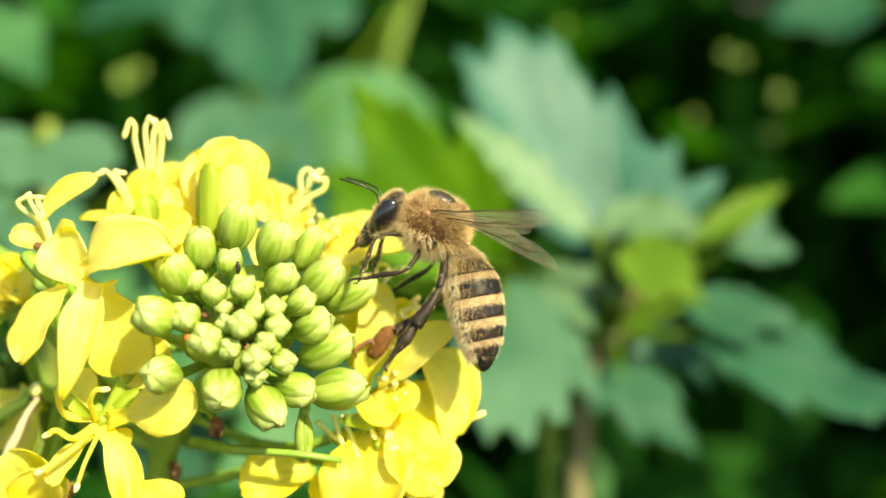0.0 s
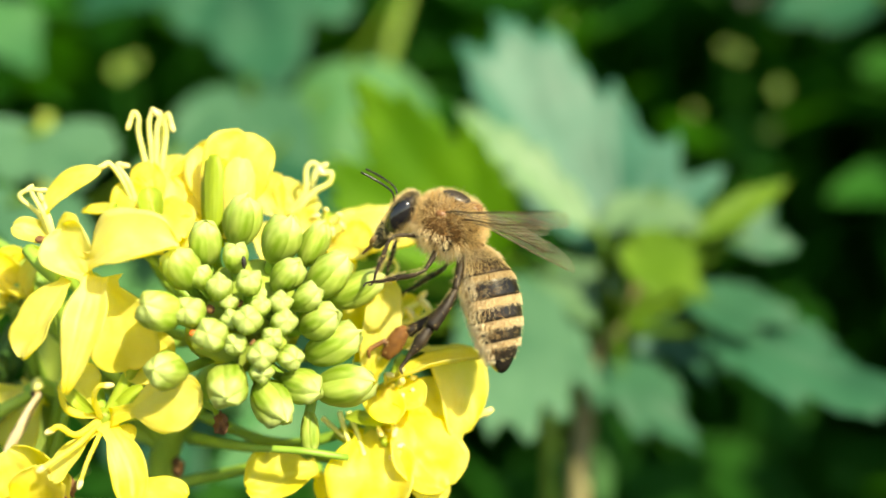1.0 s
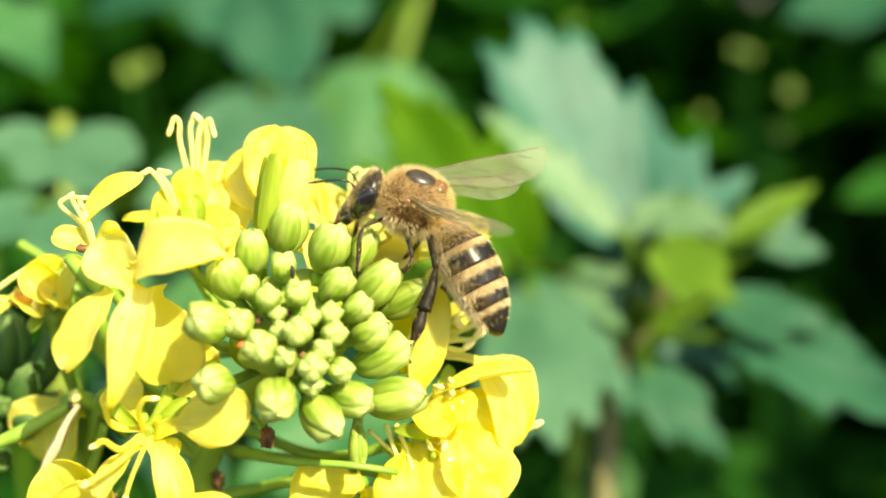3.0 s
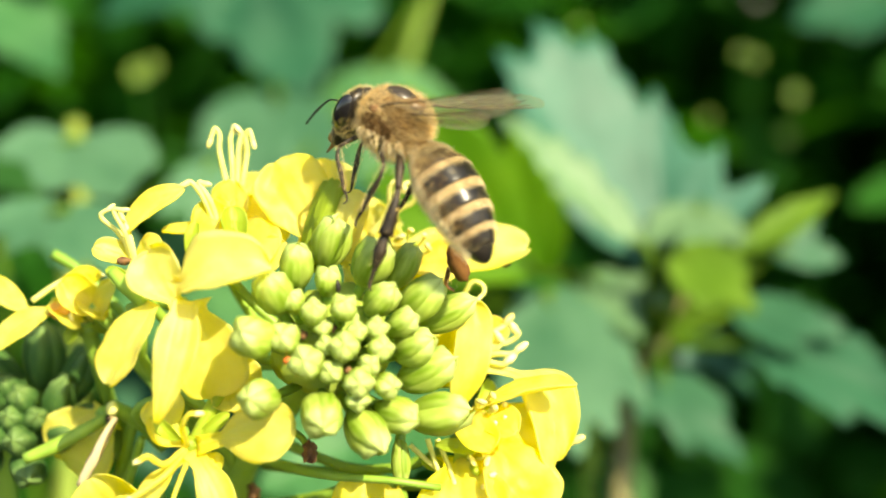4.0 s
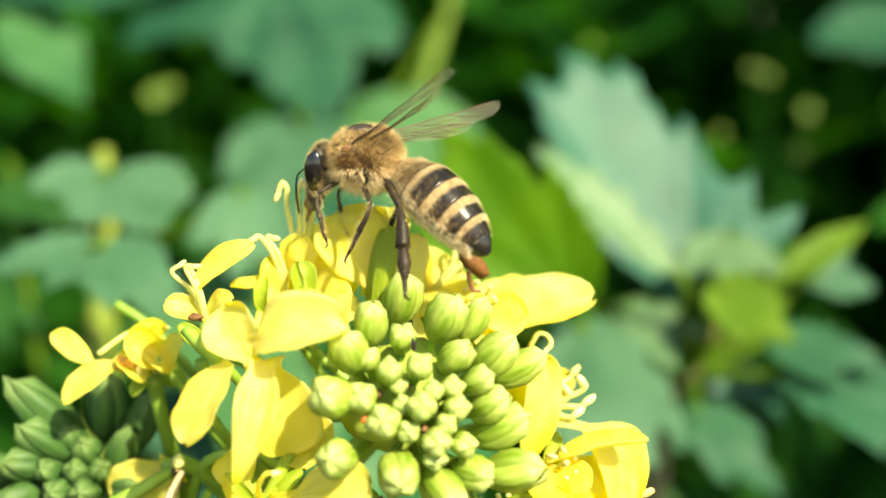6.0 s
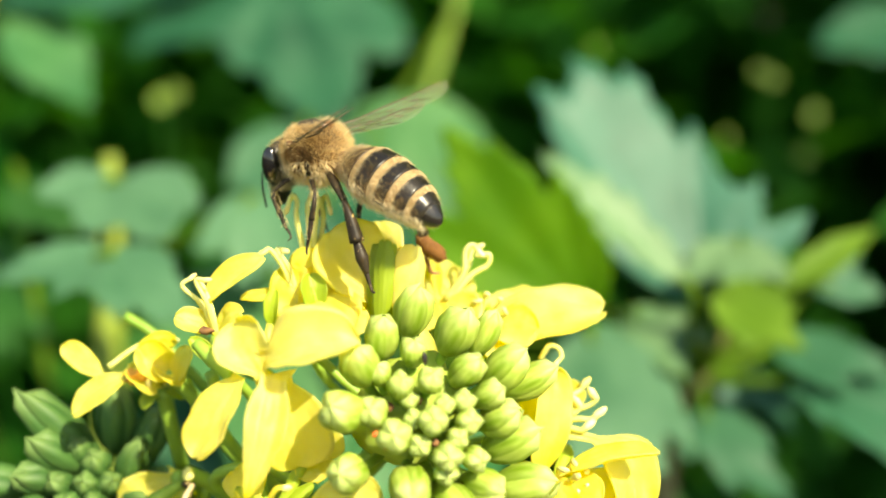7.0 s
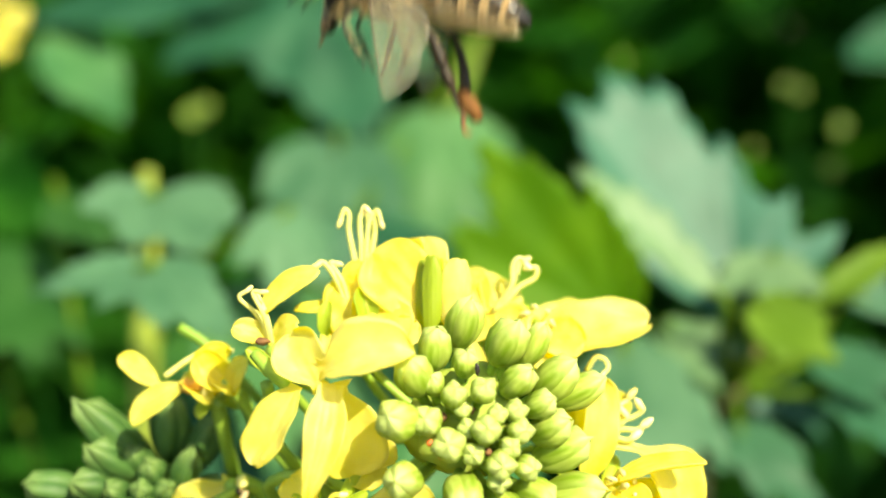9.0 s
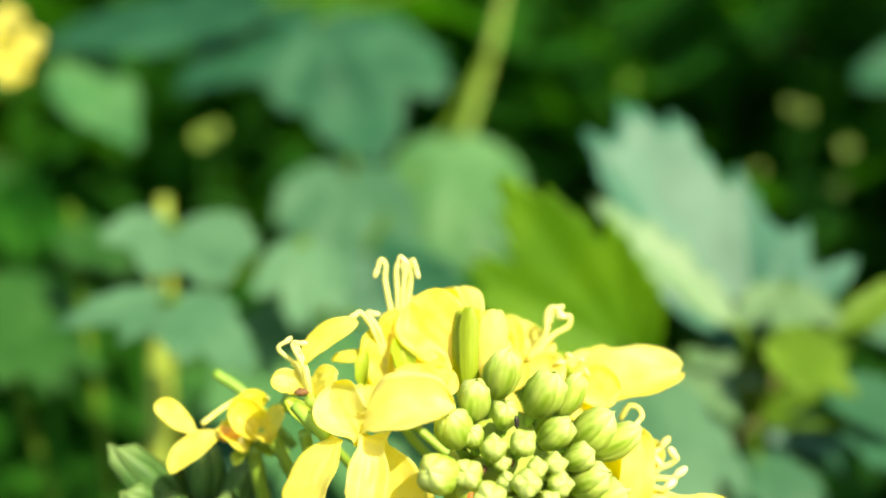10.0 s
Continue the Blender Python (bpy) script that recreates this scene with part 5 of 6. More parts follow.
# ---- ground and the dense growth that closes the view ----
gn = 40
gv, gf = [], []
for i in range(gn + 1):
    for j in range(gn + 1):
        x, y = [math.copysign(abs(2 * k / gn - 1) ** 3, 2 * k / gn - 1) * 400 for k in (i, j)]
        gv.append((x, y, -0.004 + 0.004 * noise.noise(Vector((x * 9, y * 9, 0)))))
for i in range(gn):
    for j in range(gn):
        a0 = i * (gn + 1) + j
        gf.append((a0, a0 + gn + 1, a0 + gn + 2, a0 + 1))
tagged(new("ground", mesh_of("ground", gv, gf, SOIL)), "dark crumbly soil under the plants", "ground", kind="structure")


def thicket(name, label, count, near, far, size, spread, low, high, material, seed):
    """Many small curved leaves in one mesh, hung on thin twigs from the ground up."""
    rnd = np.random.RandomState(seed)
    verts, faces = [], []
    for _ in range(count):
        y = rnd.uniform(near, far)
        x = rnd.uniform(-1, 1) * spread * (0.5 + y / far) if spread else 0.08 + 0.5 * y + 0.3 * rnd.uniform()
        z = low + (high - low) * rnd.uniform() ** 0.9
        s = size * rnd.uniform(0.5, 1.3)
        yaw, pitch, roll = rnd.uniform(0, 2 * math.pi), rnd.uniform(-1.0, 0.5), rnd.uniform(-0.7, 0.7)
        m = Matrix.Translation((x, y, z)) @ Euler((pitch, roll, yaw)).to_matrix().to_4x4()
        k = len(verts)
        for i in range(7):
            u = i / 6
            w = 0.30 * s * math.sin(math.pi * min(0.97, 0.06 + u * 0.94)) ** 0.7
            dz = -0.22 * s * u * u
            for v in (-1, 0, 1):
                verts.append(m @ Vector((w * v * (0.9 if i % 2 else 1.1), u * s, dz + 0.07 * s * abs(v))))
        for i in range(6):
            for v in range(2):
                a1 = k + i * 3 + v
                faces.append((a1, a1 + 1, a1 + 4, a1 + 3))
    ob = new(name, mesh_of(name, verts, faces, material))
    return tagged(ob, label, "foliage", kind="stuff")


# the gloom of the near growth is mostly painted into its leaf green
thicket("undergrowth", "dense shaded green undergrowth of small leaves", 2600, 0.43, 0.75, 0.055, 0.5, 0.0, 0.46, LEAF_SHADED, 3)
thicket("hedge", "mass of leaves closing the view, shade put into its green", 7500, 0.55, 1.3, 0.085, 1.1, 0.0, 1.0, LEAF_SHADED, 5)
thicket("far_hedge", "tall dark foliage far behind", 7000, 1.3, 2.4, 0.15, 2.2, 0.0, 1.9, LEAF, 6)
thicket("low_growth", "low green leaves over the soil", 2600, 0.12, 0.4, 0.045, 0.30, 0.0, 0.24, LEAF_SHADED, 7)
# added out of view on the sun's side, to shade the growth at the right
thicket("side_growth", "unseen leaves added right of the view to block the sun", 480, 0.20, 0.50, 0.06, 0.0, 0.0, 0.85, LEAF_SHADED, 9)


# ---- the honeybee, built in its own space: x forward, y to its left, z up, in millimetres ----
BODY = 1.05 * MM  # a large worker


def piece(name, shape, materials, parent, label="", index=None, m=None):
    verts, faces = shape
    return hang(name, mesh_of(name, [V(v) * BODY for v in verts], faces, materials, index), parent, label, m)


def fur(name, spots, normals, length, width, comb, seed, material, parent):
    """Fine hairs, one thin blade each, rooted at the spots and combed one way."""
    rnd = np.random.RandomState(seed)
    n = np.array(normals) + rnd.normal(0, 0.35, (len(normals), 3)) + np.array(comb)
    n /= np.linalg.norm(n, axis=1)[:, None]
    s = np.cross(n, rnd.normal(0, 1, n.shape))
    s /= np.linalg.norm(s, axis=1)[:, None]
    p = np.array(spots)
    ln = (length * rnd.uniform(0.55, 1.2, len(p)))[:, None]
    mid = p + n * ln * 0.55
    tip = p + (n + np.array(comb) * 0.5) * ln
    w = width
    verts = np.stack([p - s * w, p + s * w, mid + s * w * 0.7, mid - s * w * 0.7, tip], 1).reshape(-1, 3)
    faces = [q for k in range(0, len(verts), 5) for q in ((k, k + 1, k + 2, k + 3), (k + 3, k + 2, k + 4))]
    return piece(name, (verts.tolist(), faces), material, parent)


def on_ball(count, centre, radii, seed, keep=None):
    rnd = np.random.RandomState(seed)
    w = rnd.normal(0, 1, (count, 3))
    w /= np.linalg.norm(w, axis=1)[:, None]
    if keep is not None:
        w = w[keep(w)]
    r = np.array(radii)
    n = w / r
    return (np.array(centre) + w * r).tolist(), (n / np.linalg.norm(n, axis=1)[:, None]).tolist()


bee = new("honeybee")
tagged(bee, "honeybee with tan fur, banded abdomen and clear wings", "bee")
bee.empty_display_size = 0.004
thorax = piece("thorax", blob((0, 0, 0), ((2.25, 0, 0), (0, 1.95, 0), (0, 0, 1.95)), 0.05, 16, 22), FUR_BASE, bee, "thorax under dense tan fur")
def coat(w):
    """Bald round the plate on the back, thin below the wings."""
    plate = ((w[:, 0] - 0.07) / 0.48) ** 2 + (w[:, 1] / 0.42) ** 2 < 1
    flank = ((w[:, 0] - 0.05) / 0.52) ** 2 + ((w[:, 2] + 0.10) / 0.46) ** 2 < 1
    return ~(plate & (w[:, 2] > 0)) & ~(flank & (np.arange(len(w)) % 7 != 0))


fur("fur", *on_ball(15000, (0, 0, 0), (2.2, 1.92, 1.92), 1, coat), 0.50, 0.010, (-0.25, 0, 0.05), 2, FUR, thorax)
fur("fur", *on_ball(7000, (0, 0, 0), (2.25, 1.95, 1.95), 15, lambda w: ((w[:, 0] - 0.05) / 0.56) ** 2 + ((w[:, 2] + 0.12) / 0.52) ** 2 < 1), 0.30, 0.010, (-0.3, 0, 0), 16, FUR_DARK, thorax)
fur("fur", *on_ball(2200, (0, 0, 0), (2.2, 1.92, 1.92), 41, lambda w: (np.abs(w[:, 0]) > 0.72) | (w[:, 2] > 0.55) & (np.abs(w[:, 1]) > 0.42)), 0.62, 0.008, (-0.2, 0, 0.1), 42, FUR_PALE, thorax)
fur("fur", *on_ball(3600, (0, 0, 0), (2.2, 1.95, 1.95), 11, lambda w: w[:, 2] < -0.15), 0.7, 0.022, (-0.2, 0, -0.2), 12, FUR_PALE, thorax)
piece("scutellum", blob((-1.1, 0, 1.6), ((0.55, 0, 0), (0, 0.75, 0), (0, 0, 0.35)), 0.1, 8, 12), CUTICLE_BROWN, thorax)
piece("back_plate", blob((0.15, 0, 1.70), ((1.0, 0, 0), (0, 0.82, 0), (0, 0, 0.40)), 0.05, 10, 14), PLATE_DARK, thorax, "bald dark plate on the back")
for s in (1, -1):
    piece("side_plate", blob((-0.55, s * 1.66, -0.75), ((0.28, 0, 0.1), (0, 0.26, 0), (-0.1, 0, 0.62)), 0.08, 10, 12), TIP_BLACK, thorax, "bald glossy plate on the flank")
    piece("wing_cap", blob((0.55, s * 1.62, 0.75), ((0.42, 0, 0), (0, 0.25, 0), (0, 0, 0.3)), 0.1, 8, 10), CUTICLE_BROWN, thorax)

# the head hangs from the front of the thorax
NECK = pose(2.25 * BODY, 0, -0.10 * BODY, 0, -9, 0)
skull = piece("head", join(blob((0.62, 0, -0.75), ((0.85, 0, 0), (0, 1.72, 0), (0, 0, 1.75)), 0.04, 14, 18), blob((0.95, 0, -2.15), ((0.58, 0, 0), (0, 0.88, 0), (0, 0, 1.45)), 0.06)), CUTICLE, bee, "black triangular head", m=NECK)
fur("fur", *on_ball(3200, (0.62, 0, -0.75), (0.8, 1.6, 1.65), 3, lambda w: (np.abs(w[:, 1]) < 0.72) | (w[:, 0] < -0.2)), 0.36, 0.010, (0, 0, 0.1), 4, FUR, skull)
fur("fur", *on_ball(900, (0.95, 0, -2.15), (0.58, 0.88, 1.4), 43, lambda w: (w[:, 0] > -0.3) & (w[:, 2] > -0.7)), 0.22, 0.008, (0, 0, -0.4), 44, FUR_PALE, skull)
ANTENNAE = []
for s in (1, -1):
    piece("compound_eye", blob((0.62, s * 1.32, -0.55), ((0.62, 0, 0), (0, 0.46, 0.08 * s), (0, 0, 1.2)), 0.0, 14, 16), EYE_BLACK, skull, "glossy black compound eye")
    ANTENNAE.append((piece("antenna", tube([(0, 0, 0), (0.52, s * 0.28, 0.62), (1.0, s * 0.40, 0.76), (1.95, s * 0.62, 0.62), (3.0, s * 0.80, 0.32)], [0.065, 0.055, 0.065, 0.075, 0.065], 20, 8), CUTICLE, skull), (1.25, s * 0.35, -0.55)))
    piece("mandible", tube([(1.1, s * 0.5, -2.6), (1.3, s * 0.45, -3.1), (1.35, s * 0.12, -3.5)], [0.24, 0.2, 0.08], 10, 8), CUTICLE_BROWN, skull)
piece("proboscis", tube([(1.0, 0, -2.7), (1.2, 0, -3.5), (1.45, 0, -4.4)], [0.26, 0.17, 0.06], 12, 8), CUTICLE_BROWN, skull)

# the abdomen: overlapping plates on a hinge, running back along -x
HINGE = Vector((-1.85, 0, -0.35))


def girth(u):
    if u > 0.999:
        return 0.05
    return 1.88 * min(1.0, (0.03 + u / 0.30) ** 0.5) * max(0.0, 1 - max(0.0, (u - 0.32) / 0.69) ** 2.2) ** 0.68


LONG = 8.1
abdomen = piece("abdomen", tube([(0.3, 0, 0), (-0.2, 0, 0), (-0.7, 0, 0)], [0.55, 0.5, 0.8], 8, 10), CUTICLE_BROWN, bee, "abdomen with black and tan bands", m=Matrix.Translation(HINGE * BODY))
for k, (u0, u1) in enumerate(((0.03, 0.24), (0.20, 0.43), (0.39, 0.60), (0.56, 0.76), (0.72, 0.89), (0.86, 1.0))):
    verts, faces, index, N, SD = [], [], [], 10, 28
    for i in range(N + 1):
        u = u0 + (u1 - u0) * i / N
        lip = 0.07 * (i / N) ** 3
        for j in range(SD):
            a1 = 2 * math.pi * j / SD
            r = girth(min(u, 1)) + lip * (1 if u < 0.97 else 0)
            verts.append((-0.35 - LONG * u, r * math.sin(a1), r * 0.93 * math.cos(a1) + 0.35 * math.sin(math.pi * u)))
    for i in range(N):
        for j in range(SD):
            q = (j + 1) % SD
            faces.append((i * SD + j, i * SD + q, (i + 1) * SD + q, (i + 1) * SD + j))
            low = abs(j - SD / 2) < SD * 0.19
            index.append(1 if i < (1, 4, 5, 5, 5, 0)[k] or (low and k < 5) else 0)
    faces.append(tuple(N * SD + j for j in range(SD)))
    index.append(0)
    plate = piece("tergite", (verts, faces), [TIP_BLACK if k == 5 else (PLATE_BROWN if k == 0 else CUTICLE), BAND], abdomen, "", index)
rnd = np.random.RandomState(8)


def pelt(count, ends, arc, length, width, comb, seed, material):
    """Hairs on a stretch of the abdomen: ends along it, arc of turns from the back (0) to the belly (1)."""
    spots, norms = [], []
    for _ in range(count):
        u, a1 = rnd.uniform(*ends), math.pi * rnd.uniform(*arc) * rnd.choice((-1, 1))
        r = girth(u) + 0.03
        spots.append((-0.35 - LONG * u, r * math.sin(a1), r * 0.93 * math.cos(a1) + 0.35 * math.sin(math.pi * u)))
        norms.append((0, math.sin(a1), math.cos(a1)))
    fur("fur", spots, norms, length, width, comb, seed, material, abdomen)


pelt(3000, (0.0, 0.12), (0, 1), 0.42, 0.011, (-0.6, 0, 0.2), 9, FUR_PALE)
pelt(900, (0.12, 0.22), (0, 1), 0.26, 0.009, (-1.0, 0, 0), 13, FUR)
for n_hair, where in ((1300, (0.235, 0.305)), (1500, (0.425, 0.505)), (1400, (0.595, 0.668)), (1100, (0.75, 0.806))):
    pelt(n_hair, where, (0, 1), 0.17, 0.010, (-1.5, 0, 0), 17, FUR_PALE)
pelt(3400, (0.05, 0.90), (0.52, 1), 0.40, 0.010, (-0.9, 0, 0), 10, FUR_PALE)
pelt(700, (0.05, 0.90), (0, 0.5), 0.22, 0.006, (-1.1, 0, 0), 14, FUR)
pelt(700, (0.04, 0.72), (0.40, 0.62), 0.30, 0.008, (-0.8, 0, 0), 18, FUR)
pelt(1500, (0.04, 0.85), (0.28, 0.60), 0.28, 0.008, (-0.8, 0, 0), 19, FUR_DARK)


# wings: from the hinge along +x, the chord along y
def wing_film(length, chord, sag):
    rows_, norms_ = [], []
    for i in range(23):
        u = i / 22
        lead = 0.10 * chord * math.sin(math.pi * u ** 0.7)
        wide = chord * (0.14 + 0.86 * math.sin(math.pi * min(1, u * 0.92 + 0.03) ** 1.35) ** 0.8) * (1 if u < 0.86 else math.sqrt(max(0.004, 1 - ((u - 0.86) / 0.145) ** 2)))
        r = []
        for j in range(9):
            v = j / 8
            r.append(Vector((length * u, lead - wide * v, sag * math.sin(math.pi * u) * (1 - v) + 0.10 * noise.noise(Vector((u * 5, v * 3, length))))))
        rows_.append(r)
        norms_.append([Vector((0, 0, 1))] * 9)
    return sheet(rows_, norms_, 0.012), rows_


def wing(name, s, length, chord, parent=None):
    (verts, faces), grid = wing_film(length, chord, 0.15)
    flip = lambda q: Vector((q[0], q[1] * s, q[2]))
    ob = piece(name, ([flip(v) for v in verts], faces), WING, parent or bee, "clear veined wing")
    lines = [[grid[i][0] for i in range(0, 23, 3)], [grid[0][1]] + [grid[i][3] for i in range(4, 20, 4)], [grid[0][1]] + [grid[i][5] for i in range(4, 18, 4)], [grid[8][0], grid[9][2], grid[10][3]],
             [grid[10][3], grid[11][4], grid[11][5]], [grid[14][0], grid[15][2], grid[16][3]], [grid[15][3], grid[16][4], grid[17][6]], [grid[6][5], grid[7][6], grid[8][8]], [grid[12][5], grid[14][7], grid[15][8]], [grid[17][1], grid[18][2], grid[19][3]]]
    for k, line in enumerate(lines):
        piece("vein", tube([flip(q) for q in line], [0.07, 0.035] if k == 0 else [0.030, 0.020], 14, 5), VEIN, ob)
    return ob


wing_left = wing("forewing", 1, 9.2, 3.0)
wing_right = wing("forewing", -1, 9.2, 3.0)
hind_left = wing("hindwing", 1, 6.6, 2.2)
hind_right = wing("hindwing", -1, 6.6, 2.2)


# legs: the hip at the origin, the foot along -z, the knee towards +x
def leg(name, k, hind, s):
    """Hip, thigh, shin and foot; the shin and foot fold back under the knee."""
    out = (1.5 if s < 0 else 0.9) if hind else 2.5
    ob = piece(name, tube([(0, 0, 0), (out * 0.5 * k, 0, -0.9 * k), (out * k, 0, -2.3 * k)], [0.21 * k, 0.30 * k, 0.20 * k], 10, 9), CUTICLE_MATT, bee, "black jointed leg")
    loaded = hind and s < 0
    wide = (0.30 if loaded else 0.48) if hind else 0.32
    piece("tibia", tube([(out * k, 0, -2.2 * k), (out * 0.95 * k, 0, -3.5 * k), (out * 0.6 * k, 0, -5.0 * k)], [0.15 * k, wide * 0.72 * k, wide * k], 12, 9), CUTICLE_MATT, ob)
    end = 0.86 if loaded else 1.0
    piece("tarsus", tube([(out * 0.6 * k, 0, -4.95 * k), (out * 0.42 * k, 0, -6.0 * k), (out * 0.2 * k, 0, -7.0 * k * end)], [(0.18 if loaded else 0.28) * k, (0.22 if loaded else 0.44 if hind else 0.23) * k, (0.14 if loaded else 0.18) * k], 10, 8), CUTICLE_BROWN if loaded else CUTICLE_MATT, ob)
    piece("foot", tube([(out * 0.2 * k, 0, -6.9 * k * end), (0.05 * k, 0, -7.6 * k * end), (0, 0, -8.0 * k * end), (0.3 * k, 0, -8.3 * k * end)], [(0.13 if loaded else 0.19) * k, 0.12 * k, 0.11 * k, 0.06 * k], 12, 7), CUTICLE_BROWN if loaded else CUTICLE_MATT, ob)
    pts, nn = [], []
    rr = np.random.RandomState(int(k * 100) + s)
    for _ in range(260):
        z, a2 = rr.uniform(-6.8, -0.6) * k, rr.uniform(0, 2 * math.pi)
        mid = out * k * (z / (-2.3 * k) if z > -2.3 * k else 1 - 0.8 * (z + 2.3 * k) / (-4.6 * k))
        pts.append((mid + 0.28 * k * math.cos(a2), 0.28 * k * math.sin(a2), z))
        nn.append((math.cos(a2), math.sin(a2), -0.3))
    fur("bristles", pts, nn, 0.24, 0.010, (0, 0, -0.5), 21 + s, FUR, ob)
    if loaded:
        piece("pollen_load", blob((out * 0.5 * k, -0.05, -5.8 * k), ((0.58, 0, 0.1), (0, 0.56, 0), (-0.25, 0, 1.25)), 0.28, 14, 16, 4.0), POLLEN, ob, "orange-brown pollen packed on the hind leg")
    return ob


LEGS = {}
for s, side in ((1, "left"), (-1, "right")):
    LEGS[side, "front"] = (leg("front_leg", 0.54, False, s), Vector((1.25, s * 0.8, -1.35)))
    LEGS[side, "middle"] = (leg("middle_leg", 0.62, False, s), Vector((0.1, s * 0.95, -1.5)))
    LEGS[side, "hind"] = (leg("hind_leg", 1.0 if s > 0 else 1.34, True, s), Vector((-1.5, s * 0.9, -1.25)))


# ---- how the bee moves ----
def facing(place, ahead, up):
    """The bee's pose from its thorax in millimetres, the way it heads and the way its back looks."""
    x = V(ahead).normalized()
    z = (V(up) - x * V(up).dot(x)).normalized()
    m = Matrix((x, z.cross(x), z)).transposed().to_4x4()
    m.translation = V(place) * MM
    return M0 @ m


def pointing(hinge, axis_from, way, twist_from=None, twist_to=None):
    """A part's pose in the bee's space: its axis laid along way, its second axis as near as may be to twist_to."""
    a, w = V(axis_from).normalized(), V(way).normalized()
    if twist_from is None:
        m = a.rotation_difference(w).to_matrix()
    else:
        tf, tt = V(twist_from), V(twist_to)
        tt = (tt - w * tt.dot(w)).normalized()
        m = Matrix((w, tt, w.cross(tt))).transposed() @ Matrix((a, tf, a.cross(tf)))
    m = m.to_4x4()
    m.translation = V(hinge) * BODY
    return m


